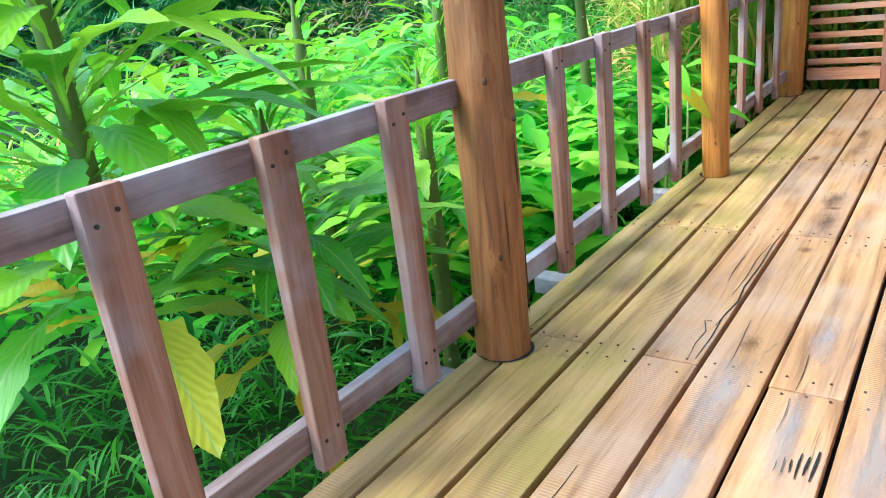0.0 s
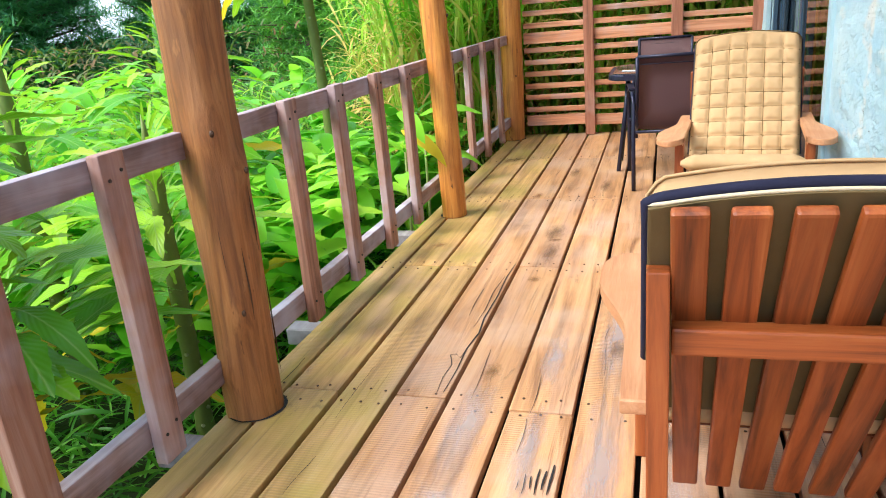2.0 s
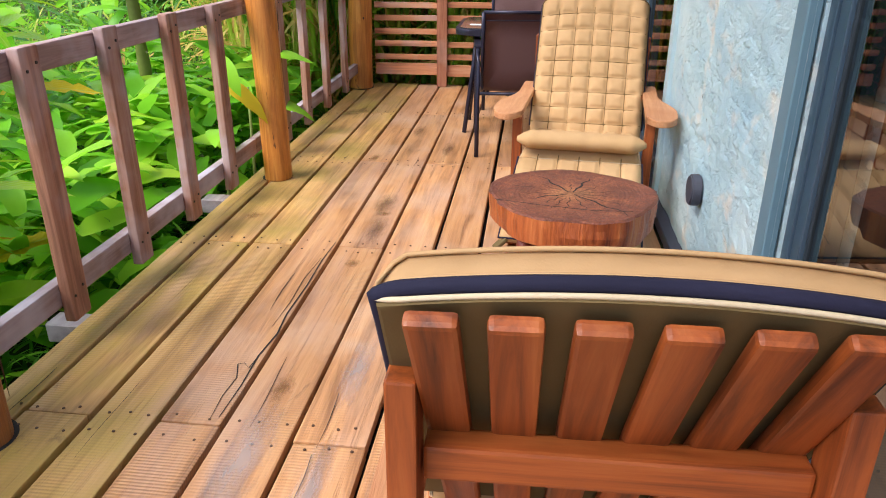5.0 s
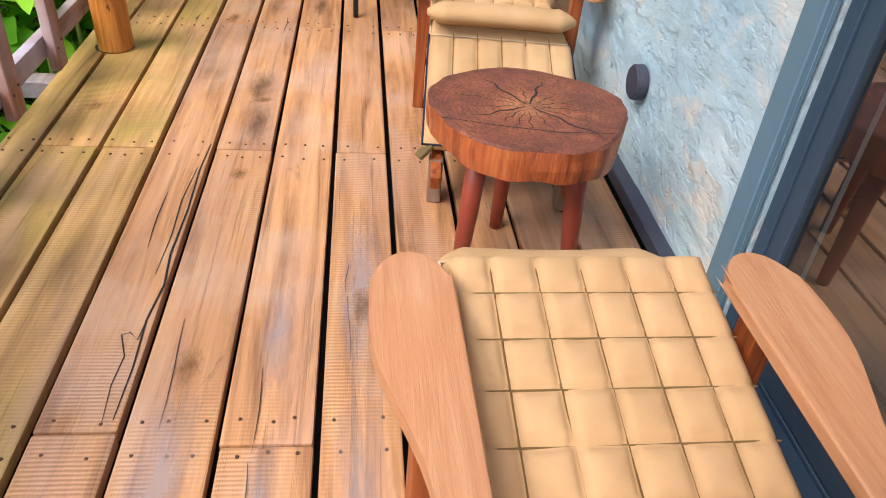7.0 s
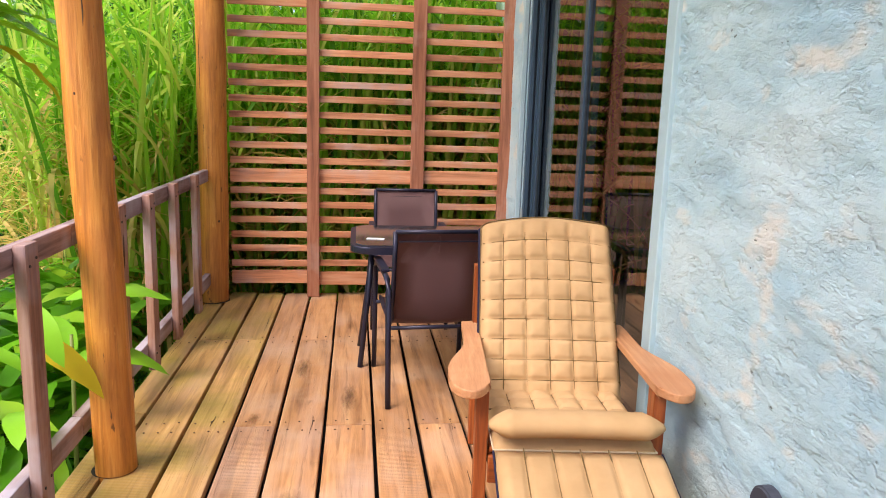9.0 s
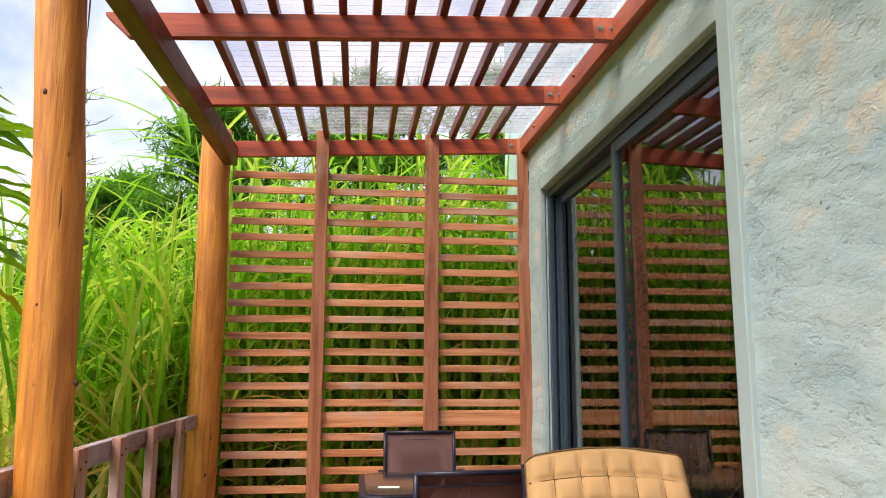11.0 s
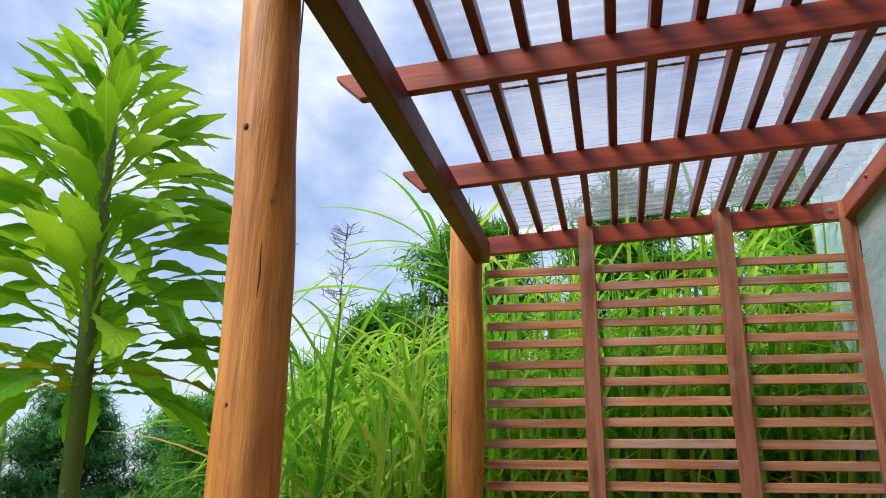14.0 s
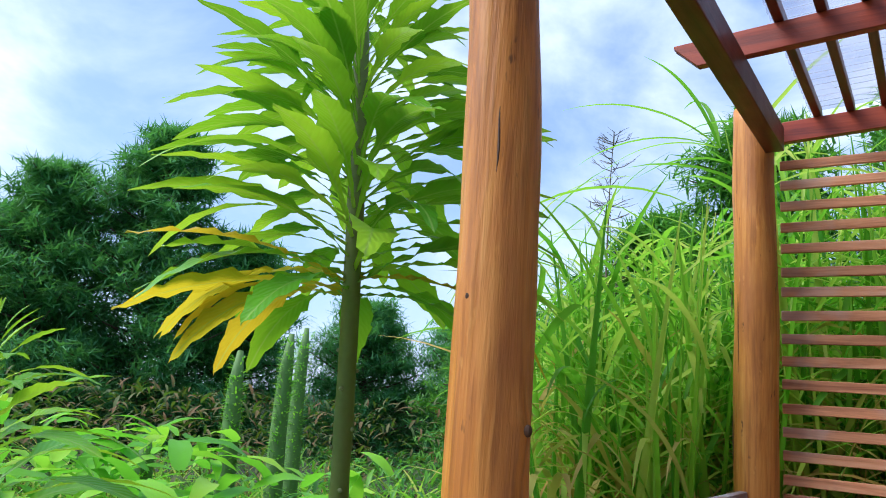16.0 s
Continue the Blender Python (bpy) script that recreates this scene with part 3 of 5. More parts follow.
def wall_block(y0, y1, z0, z1, cell=0.02):
    """A stretch of wall whose face carries the trowel marks."""
    ny, nz = max(2, int((y1 - y0) / cell)), max(2, int((z1 - z0) / cell))
    vs, fs = [], []
    for j in range(nz + 1):
        z = z0 + (z1 - z0) * j / nz
        for i in range(ny + 1):
            y = y0 + (y1 - y0) * i / ny
            edge = min(1.0, min(i, ny - i, 3) / 3 if ny > 6 else 0, min(j, nz - j, 3) / 3 if nz > 6 else 0)
            vs.append((WALL_X + trowel_relief(y, z) * edge, y, z))
    w = ny + 1
    for j in range(nz):
        for i in range(ny):
            k = j * w + i
            fs.append((k, k + w, k + w + 1, k + 1))
    k = len(vs)
    xa, xb, ya, yb = WALL_X + 0.022, WALL_X + TH, y0 + 0.001, y1 - 0.001
    vs += [(x, y, z) for z in (z0, z1) for x, y in ((xa, ya), (xb, ya), (xb, yb), (xa, yb))]
    fs += [tuple(k + i for i in q) for q in ((0, 3, 2, 1), (4, 5, 6, 7), (0, 1, 5, 4), (1, 2, 6, 5), (2, 3, 7, 6), (3, 0, 4, 7))]
    panel = from_arrays("wall_panel", vs, fs, M_wall, wall)
    panel.data.polygons.foreach_set("use_smooth", [True] * (len(fs) - 6) + [False] * 6)
    return panel


Y_START, Y_END, Z_TOP = -2.5, 8.4, 4.2
wall_block(DOORS[0][1], Y_END, 0, DOOR_TOP)
wall_block(DOORS[1][1], DOORS[0][0], 0, DOOR_TOP, 0.0125)
wall_block(Y_START, DOORS[1][0], 0, DOOR_TOP)
wall_block(3.2, Y_END, DOOR_TOP, 3.3, 0.014)
wall_block(Y_START, 3.2, DOOR_TOP, 3.3, 0.035)
wall_block(Y_START, Y_END, 3.3, Z_TOP, 0.05)
part("skirting", boxed((0.802, DOORS[1][1] + 0.08, 0.0), (WALL_X + 0.02, DOORS[0][0] - 0.08, 0.055), 0.004), M_skirt, wall)


def door_unit(index, y0, y1, panels, curtain, depth, trim_material, trim_words):
    """A trimmed opening with an aluminium frame and two glazed leaves on separate tracks."""
    door = tagged(empty("door_%d" % index, pose(WALL_X, y0, 0)), "sliding glass door in a slate-blue metal frame", "door", kind="structure")
    w = y1 - y0
    t = 0.085
    # trim round the opening, proud of the wall, in the tone given for this door
    part("trim", boxed((-0.020, -t, 0.0), (0.016, -0.001, DOOR_TOP + t), 0.004), trim_material, door, trim_words)
    part("trim", boxed((-0.020, w + 0.001, 0.0), (0.016, w + (0.035 if index == 1 else t), DOOR_TOP + t), 0.004), trim_material, door, trim_words)
    part("trim", boxed((-0.018, 0.0, DOOR_TOP + 0.001), (0.016, w, DOOR_TOP + t), 0.004), trim_material, door, trim_words)
    # fixed frame: jambs with two dark rebates, head and sill
    for s, y in ((1, 0.0), (-1, w)):
        for k, (d0, d1, yy, m) in enumerate(((0.030, 0.060, 0.050, M_frame), (0.060, 0.078, 0.028, M_frame_dark), (0.078, 0.108, 0.050, M_frame),
                                             (0.108, 0.126, 0.028, M_frame_dark), (0.126, 0.165, 0.050, M_frame))):
            a, b = sorted((y + s * 0.002, y + s * yy))
            part("jamb", boxed((d0, a, 0.0), (d1, b, DOOR_TOP - 0.002), 0.002), m, door)
    part("head_rail", boxed((0.030, 0.052, DOOR_TOP - 0.055), (0.165, w - 0.052, DOOR_TOP - 0.002), 0.003), M_frame_dark, door)
    part("sill", boxed((-0.03, 0.002, 0.001), (0.165, w - 0.002, 0.030), 0.004), M_frame, door, "metal door sill with tracks")
    for d in (0.035, 0.085, 0.135):
        part("track", boxed((d, 0.052, 0.030), (d + 0.012, w - 0.052, 0.046), 0.002), M_frame, door)
    z0, z1 = 0.048, DOOR_TOP - 0.058
    for a, b, d in panels:
        leaf = tagged(empty("leaf", pose(d, a, 0)), "")
        leaf.parent = door
        st = 0.058
        lw = b - a
        part("stile", boxed((0, 0, z0), (0.038, st, z1), 0.004, 2), M_frame, leaf)
        part("stile", boxed((0, lw - st, z0), (0.038, lw, z1), 0.004, 2), M_frame, leaf)
        part("rail", boxed((0.001, st, z0), (0.037, lw - st, z0 + 0.075), 0.004, 2), M_frame, leaf)
        part("rail", boxed((0.001, st, z1 - 0.060), (0.037, lw - st, z1), 0.004, 2), M_frame, leaf)
        part("gasket", boxed((0.012, st, z0 + 0.075), (0.026, st + 0.008, z1 - 0.060)), M_frame_dark, leaf)
        part("gasket", boxed((0.012, lw - st - 0.008, z0 + 0.075), (0.026, lw - st, z1 - 0.060)), M_frame_dark, leaf)
        pane = bmesh.new()
        vs = [pane.verts.new(p) for p in ((0.019, st, z0 + 0.075), (0.019, lw - st, z0 + 0.075), (0.019, lw - st, z1 - 0.06), (0.019, st, z1 - 0.06))]
        pane.faces.new(vs[::-1])
        g = part("pane", pane, M_glass, leaf)
        g.visible_shadow = False
    # a gathered curtain just inside
    ca, cb = curtain
    bm = bmesh.new()
    n = int((cb - ca) / 0.012)
    top = [bm.verts.new((depth + 0.016 * math.sin(i * 0.75), ca + (cb - ca) * i / n, 2.38)) for i in range(n + 1)]
    low = [bm.verts.new((depth + 0.018 * math.sin(i * 0.75 + 0.3), ca + (cb - ca) * i / n, 0.03)) for i in range(n + 1)]
    for i in range(n):
        bm.faces.new((top[i], top[i + 1], low[i + 1], low[i]))
    bmesh.ops.solidify(bm, geom=list(bm.faces), thickness=0.004)
    cu = mesh_ob("curtain", bm, M_curtain, smooth=True)
    cu.location = (WALL_X, y0, 0)
    tagged(cu, "gathered mustard-yellow curtain behind the glass door", "curtain")
    return door


door_unit(1, *DOORS[0], [(0.05, 1.255, 0.038), (1.195, 2.465, 0.088)], (1.33, 1.50), 0.152, M_trim, "pale blue painted trim")
door_unit(2, *DOORS[1], [(1.72, 3.135, 0.038), (0.05, 1.78, 0.088)], (1.05, 1.75), 0.30, M_trim_dark, "steel blue painted trim")

# room box added behind the glass, its colours dark to give the indoor shade
RX = 4.2
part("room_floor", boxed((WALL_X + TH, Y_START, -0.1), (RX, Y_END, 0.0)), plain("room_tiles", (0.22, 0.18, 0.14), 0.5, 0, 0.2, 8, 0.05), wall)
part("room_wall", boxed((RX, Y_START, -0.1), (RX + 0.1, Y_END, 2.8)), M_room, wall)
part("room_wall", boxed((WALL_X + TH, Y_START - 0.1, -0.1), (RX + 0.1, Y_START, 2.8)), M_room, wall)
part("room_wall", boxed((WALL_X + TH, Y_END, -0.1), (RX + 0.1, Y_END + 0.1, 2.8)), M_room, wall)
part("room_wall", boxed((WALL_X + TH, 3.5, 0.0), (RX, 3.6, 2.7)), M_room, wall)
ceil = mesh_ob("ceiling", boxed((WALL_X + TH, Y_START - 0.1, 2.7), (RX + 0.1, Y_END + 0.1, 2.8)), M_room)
tagged(ceil, "plain dark ceiling added over the room behind the doors", "ceiling", kind="structure")
roof = mesh_ob("roof", boxed((WALL_X - 0.02, Y_START - 0.2, Z_TOP), (RX + 0.4, Y_END + 0.2, Z_TOP + 0.12), 0.01), M_rail_y)
tagged(roof, "flat house roof above the blue wall", "roof", kind="structure")

# ---------- ground ----------
n = Nodes("shaded_garden_soil")
gv = n.coords((1, 1, 1), False)
# soil tones lowered so the shade beneath the plants sits in the colour
gc = n.ramp(n.noise(gv, 1.2, 6, 0.65), [(0.3, (0.018, 0.022, 0.010)), (0.55, (0.030, 0.045, 0.014)), (0.75, (0.055, 0.055, 0.025))])
M_ground = n.finish(gc, 0.95, normal=n.bump(n.noise(gv, 9.0, 6), 0.6, 0.05), spec=0.15)
GROUND_Z = -0.9


def ground_z(x, y):
    """The garden lies below the deck and falls away to the far side, then rises as a wooded hill."""
    d = max(0.0, -x - 6.0)
    return GROUND_Z - 0.03 * d + 0.15 * noise.noise(Vector((x * 0.3, y * 0.3, 0)))


coords = [-900, -300, -120, -60, -40] + [-30 + 1.5 * i for i in range(28)] + [16, 30, 60, 120, 300, 900]
vs = np.array([(x, y, ground_z(max(x, -60), min(max(y, -60), 60)) if x < 0.5 else GROUND_Z) for y in coords for x in coords])
nc = len(coords)
fs = [(j * nc + i, j * nc + i + 1, (j + 1) * nc + i + 1, (j + 1) * nc + i) for j in range(nc - 1) for i in range(nc - 1)]
tagged(from_arrays("ground", vs, fs, M_ground), "overgrown garden soil below the deck, coloured dark for shade", "ground", kind="structure")


# ---------- garden plants ----------
def leaf_shape(length, width, droop, fold, wave, segs=7, seed=0, stalk=0.0):
    """A pointed leaf from its base at the origin out along x, folded on the midrib, with a wavy edge."""
    r = random.Random(seed)
    ph = r.uniform(0, 6)
    vs, fs = [], []
    x = z = 0.0
    ang = 0.0
    for i in range(segs + 1):
        t = i / segs
        if t < stalk:
            w = width * (0.05 + 0.10 * (t / stalk) ** 2)
        else:
            u = (t - stalk) / (1 - stalk)
            w = width * 0.5 * (math.sin(math.pi * min(1.0, u * 0.88 + 0.12)) ** 0.75) * (1 - 0.2 * u)
        if i == segs:
            w = 0.001
        wz = wave * width * math.sin(i * 2.1 + ph)
        wz2 = wave * width * math.sin(i * 2.4 + ph + 1.9)
        vs += [(x, w, z + fold * w + wz), (x, 0, z), (x, -w, z + fold * w + wz2)]
        ang -= droop / segs
        x += length / segs * math.cos(ang)
        z += length / segs * math.sin(ang)
    for i in range(segs):
        a = i * 3
        fs += [(a, a + 3, a + 4, a + 1), (a + 1, a + 4, a + 5, a + 2)]
    return np.array(vs), fs


def gather(items, keep_clear=True):
    """Joins leaf shapes, each with its own pose, into one set of arrays."""
    vs, fs, base = [], [], 0
    for (v, f), m in items:
        a = np.array(m)
        w = v @ a[:3, :3].T + a[:3, 3]
        # nothing grows through the deck, the railing or the screen
        if ((w[:, 0] > -1.49) & (w[:, 1] < 7.68) & (w[:, 2] > -0.2)).any() and keep_clear:
            continue
        vs.append(w)
        fs += [tuple(i + base for i in q) for q in f]
        base += len(v)
    return np.concatenate(vs), fs


def turn(x, y, z, az, el, roll=0.0, scale=1.0):
    """A leaf's pose: base point, heading and rise in degrees."""
    return Matrix.Translation((x, y, z)) @ Matrix.Rotation(radians(az), 4, 'Z') @ Matrix.Rotation(radians(-el), 4, 'Y') @ Matrix.Rotation(radians(roll), 4, 'X') @ Matrix.Scale(scale, 4)


M_lobelia = leafy("lobelia_leaf", (0.10, 0.35, 0.014), (0.22, 0.53, 0.020), (0.44, 0.71, 0.032), 0.36, 0.36, True, True, (0.50, 0.70, 0.02))
M_lobelia_old = leafy("yellowed_leaf", (0.70, 0.42, 0.02), (0.76, 0.58, 0.02), (0.62, 0.60, 0.04), 0.5, 0.45, True, True, (0.95, 0.68, 0.02))
M_broad = leafy("broad_leaf", (0.11, 0.37, 0.018), (0.22, 0.60, 0.03), (0.45, 0.74, 0.05), 0.4, 0.45)
M_grass = leafy("cane_grass", (0.09, 0.29, 0.018), (0.32, 0.61, 0.038), (0.68, 0.72, 0.13), 0.42, 0.5)
M_bamboo = leafy("bamboo_grass_leaf", (0.035, 0.16, 0.014), (0.09, 0.31, 0.024), (0.20, 0.46, 0.045), 0.45, 0.35)
M_dry = leafy("dry_cane", (0.60, 0.34, 0.08), (0.74, 0.50, 0.17), (0.56, 0.46, 0.12), 0.6, 0.35)
# very dark greens: the deep shade between the plants is put into the leaves
M_under = leafy("shaded_undergrowth_leaf", (0.018, 0.085, 0.010), (0.035, 0.16, 0.014), (0.09, 0.30, 0.025), 0.5, 0.3)
M_needle = leafy("pine_needle", (0.03, 0.14, 0.062), (0.065, 0.24, 0.09), (0.125, 0.38, 0.125), 0.6, 0.34)
M_needle_light = leafy("young_pine_needle", (0.04, 0.17, 0.03), (0.09, 0.29, 0.045), (0.20, 0.45, 0.07), 0.6, 0.32)
M_rust = leafy("rusty_seed_head", (0.16, 0.07, 0.025), (0.12, 0.10, 0.03), (0.07, 0.11, 0.03), 0.7, 0.2)
M_yellow = leafy("yellow_leaf", (0.74, 0.52, 0.03), (0.76, 0.56, 0.03), (0.70, 0.50, 0.03), 0.45, 0.4, glow=(0.95, 0.66, 0.03))
M_stem = plain("green_stem", (0.15, 0.19, 0.035), 0.6, 0, 0.35, 35, 0.5)
M_bark = plain("grey_bark", (0.11, 0.075, 0.05), 0.85, 0, 0.4, 18, 0.6)
M_scar = plain("pale_leaf_scar", (0.30, 0.32, 0.16), 0.8, 0, 0.3, 40, 0.3)
M_spike = plain("flower_spike_green", (0.12, 0.24, 0.06), 0.7, 0, 0.35, 60, 0.8)

LEAVES = {}


def shared_leaf(kind, k):
    """A few leaf meshes that all plants of a kind share."""
    key = (kind, k)
    if key not in LEAVES:
        spec = {"mid": (1.0, 0.152, 0.75 + 0.24 * k, 0.26, 0.05), "low": (1.0, 0.185, 0.70 + 0.22 * k, 0.25, 0.09), "top": (1.0, 0.13, 0.45, 0.5, 0.04)}[kind]
        v, f = leaf_shape(*spec, segs=18, seed=k * 7 + 1, stalk=0.40 if kind != "top" else 0.1)
        # coarse toothed edge
        for i in range(3, len(v) - 3, 3):
            s = 1.0 + (0.10 + 0.16 * ((i * 7) % 5) / 4) * ((i // 3) % 2)
            v[i, 1] *= s
            v[i + 2, 1] *= s
        for age, m in (("green", M_lobelia), ("old", M_lobelia_old)):
            me = bpy.data.meshes.new("leaf")
            me.from_pydata(v.tolist(), [], f)
            me.materials.append(m)
            me.polygons.foreach_set("use_smooth", [True] * len(me.polygons))
            LEAVES[(kind, k, age)] = me
        LEAVES[key] = True
    return LEAVES


def giant_lobelia(x, y, z_base, z_first, z_top, length, seed, label, count=150, yellow=8, lean=(0.0, 0.0), open_side=()):
    """A tall rosette plant: a scarred stem and long toothed leaves in a spiral, drooping and yellow below."""
    r = random.Random(seed)
    plant = tagged(empty("giant_lobelia", pose(x, y, z_base)), label, "plant", "giant lobelias")
    h = z_top - z_base
    zf = z_first - z_base
    bm = bmesh.new()
    n = 24
    tube(bm, [(lean[0] * (i / n) ** 2, lean[1] * (i / n) ** 2, h * i / n) for i in range(n + 1)],
         [0.046 * (1 - 0.25 * i / n) * (1 + 0.08 * math.sin(i * 2.9)) * (1.0 if i < n - 3 else (n - i + 0.4) / 3.6) for i in range(n + 1)], 12)
    part("stem", bm, M_stem, plant, "scarred green stem", smooth=True)
    # leaf scars on the bare stem
    for i in range(26):
        za = zf * (0.15 + 0.83 * i / 26)
        a = i * 2.4
        scar = bmesh.new()
        bmesh.ops.create_uvsphere(scar, u_segments=6, v_segments=4, radius=0.010)
        bmesh.ops.transform(scar, matrix=pose(lean[0] * (za / h) ** 2 + 0.043 * math.cos(a), lean[1] * (za / h) ** 2 + 0.043 * math.sin(a), za), verts=scar.verts)
        part("leaf_scar", scar, M_scar, plant)
    for i in range(count):
        t = i / (count - 1)
        zz = zf + (h - zf) * (t ** 0.9)
        k = (zz / h) ** 2
        az = i * 137.5 + r.uniform(-12, 12)
        ln = length * min(1.0, (max(0.02, h + 0.06 - zz) / (0.72 * (h - zf))) ** 0.95) * r.uniform(0.88, 1.08)
        if t < 0.10:
            kind, el = "low", r.uniform(10, 30)
        elif t < 0.86:
            kind, el = "mid", 32 + 22 * t + r.uniform(-7, 7)
        else:
            kind, el = "top", 46 + 34 * (t - 0.86) / 0.14 + r.uniform(-8, 8)
        age = "old" if i < yellow else "green"
        if i < yellow and open_side:
            kind, az, el, ln = "low", open_side[i % len(open_side)] + r.uniform(-5, 5), r.uniform(8, 26), length * r.uniform(0.9, 1.05)
            zz += 0.10
        pick = r.randrange(4)
        a = radians(az)
        if x + lean[0] * k + ln * math.cos(a) * math.cos(radians(el * 0.6)) > -1.50:
            continue
        ob = new("leaf", shared_leaf(kind, pick)[(kind, pick, age)])
        ob.parent = plant
        rad = 0.035
        a = radians(az)
        ob.matrix_basis = turn(lean[0] * k + rad * math.cos(a), lean[1] * k + rad * math.sin(a), zz, az, el, r.uniform(-18, 18), max(0.07, ln))
    return plant


giant_lobelia(-2.65, 5.95, ground_z(-2.6, 5.95), 1.60, 3.60, 0.95, 1, "tall giant lobelia with toothed green leaves and yellowed lower leaves", 215, 8, (-0.20, -0.09), (198, 212, 225, 186, 240, 205, 30, 218))



def flower_bud(x, y, z, h, seed):
    """The young flower column that rises out of the tall lobelia, packed with small pointed bracts."""
    r = random.Random(seed)
    bud = bmesh.new()
    tube(bud, [(0, 0, h * i / 8) for i in range(9)], [0.055, 0.055, 0.052, 0.05, 0.045, 0.04, 0.034, 0.026, 0.01], 12)
    column = mesh_ob("flower_column", bud, M_stem, smooth=True)
    column.location = (x, y, z)
    tagged(column, "young green flower column rising from the tall lobelia", "plant")
    bract = leaf_shape(1.0, 0.30, 0.3, 0.3, 0.0, 3, 1)
    items = []
    for i in range(420):
        t = i / 420
        a = i * 137.5
        rad = 0.05 * (1 - 0.6 * t)
        items.append((bract, turn(rad * math.cos(radians(a)), rad * math.sin(radians(a)), h * t, a, 35 + 30 * t + r.uniform(-8, 8), 0, (0.12 - 0.07 * t) * r.uniform(0.8, 1.1))))
    v, f = gather(items, False)
    tagged(from_arrays("bract_cover", v, f, M_broad, column), kind="stuff")


flower_bud(-2.85, 5.86, 3.45, 0.75, 9)
giant_lobelia(-2.42, 1.47, ground_z(-2.6, 1.5), 0.30, 2.3, 0.95, 2, "leafy giant lobelia crowding the veranda railing", 190, 8)
giant_lobelia(-2.10, 1.98, ground_z(-2.1, 2.0), 0.0, 0.95, 0.72, 3, "young giant lobelia with drooping yellowed leaves", 90, 9)
giant_lobelia(-2.05, 2.85, ground_z(-2.0, 2.8), 0.0, 0.98, 0.70, 4, "young giant lobelia with broad bright leaves", 90, 7)
giant_lobelia(-3.25, 4.75, ground_z(-3.2, 4.7), 0.35, 1.45, 0.85, 5, "leafy young giant lobelia beside the tall one", 70, 2)
giant_lobelia(-3.1, 3.2, ground_z(-3.1, 3.2), 0.1, 1.35, 0.80, 6, "leafy young giant lobelia with bright green leaves", 70, 4)


def flower_spike(x, y, top, seed):
    """A tall faded flower column of a giant lobelia, set with small bracts."""
    r = random.Random(seed)
    z = ground_z(x, y)
    sp = tagged(empty("flower_spike", pose(x, y, z)), "tall green flower column of a giant lobelia", "plant", "lobelia flower columns")
    h = top - z
    bm = bmesh.new()
    tube(bm, [(0.02 * math.sin(i * 0.7 + seed), 0, h * i / 10) for i in range(11)], [0.05, 0.05, 0.06, 0.075, 0.085, 0.085, 0.08, 0.075, 0.07, 0.06, 0.025], 12)
    part("column", bm, M_spike, sp, smooth=True)
    bract = leaf_shape(1.0, 0.35, 0.4, 0.3, 0.0, 2, 1)
    items = []
    for i in range(700):
        zz = h * r.uniform(0.3, 0.98)
        a = r.uniform(0, 360)
        items.append((bract, turn(0.065 * math.cos(radians(a)), 0.065 * math.sin(radians(a)), zz, a, r.uniform(5, 60), 0, r.uniform(0.04, 0.065))))
    v, f = gather(items, False)
    tagged(from_arrays("bract_cover", v, f, M_broad, sp), kind="stuff")


for x, y, top in ((-5.5, 7.8, 1.58), (-5.6, 8.45, 1.80), (-6.2, 9.26, 1.95), (-5.2, 6.8, 0.90)):
    flower_spike(x, y, top, int(-x * 10))


def bush(name, label, category, seed, count, spot, size, shape, material, el=(20, 70), parent_stems=True, kind="stuff", group=""):
    """Broad leaves in loose tiers on thin stems, joined as one growth."""
    r = random.Random(seed)
    shapes = [leaf_shape(*shape, segs=6, seed=seed * 10 + k) for k in range(4)]
    items = []
    for _ in range(count):
        x, y, z = spot(r)
        items.append((shapes[r.randrange(4)], turn(x, y, z, r.uniform(0, 360), r.uniform(*el), r.uniform(-25, 25), r.uniform(*size))))
    v, f = gather(items)
    return tagged(from_arrays(name, v, f, material), label, category, group, kind)


def spread(x0, x1, y0, y1, z0, z1, power=1.0):
    def spot(r):
        x, y = r.uniform(x0, x1), r.uniform(y0, y1)
        return x, y, ground_z(x, y) + z0 + (z1 - z0) * r.random() ** power
    return spot


bush("undergrowth", "dense green undergrowth filling the slope, coloured dark for deep shade", "undergrowth", 5, 9000, spread(-9, -1.55, -3, 11, 0.0, 0.6), (0.12, 0.28), (1, 0.14, 0.9, 0.3, 0.03), M_under)
bush("bamboo_grass", "low green bamboo-like grass under the railing", "undergrowth", 15, 5000, spread(-3.8, -1.56, -0.5, 7.5, 0.05, 0.65), (0.10, 0.24), (1, 0.10, 0.7, 0.3, 0.02), M_bamboo, (-10, 70))
bush("broadleaf_thicket", "bright green broad-leaved plants growing under the railing", "shrubs", 6, 1100, spread(-3.4, -1.70, 3.1, 7.2, 0.35, 1.25, 0.8), (0.25, 0.5), (1, 0.34, 0.9, 0.25, 0.05), M_broad, (5, 60))
bush("broadleaf_thicket", "bright green broad-leaved plants beyond the railing", "shrubs", 7, 1900, spread(-7, -3.2, 0, 7.5, 0.4, 1.8, 1.0), (0.25, 0.5), (1, 0.3, 0.9, 0.25, 0.05), M_broad, (5, 60))
bush("rusty_shrub", "rust-brown seeding shrubs between the grasses", "shrubs", 8, 3600, spread(-12, -6.5, 6.5, 14, 0.4, 2.2, 1.0), (0.12, 0.25), (1, 0.2, 0.9, 0.25, 0.05), M_rust, (0, 80))


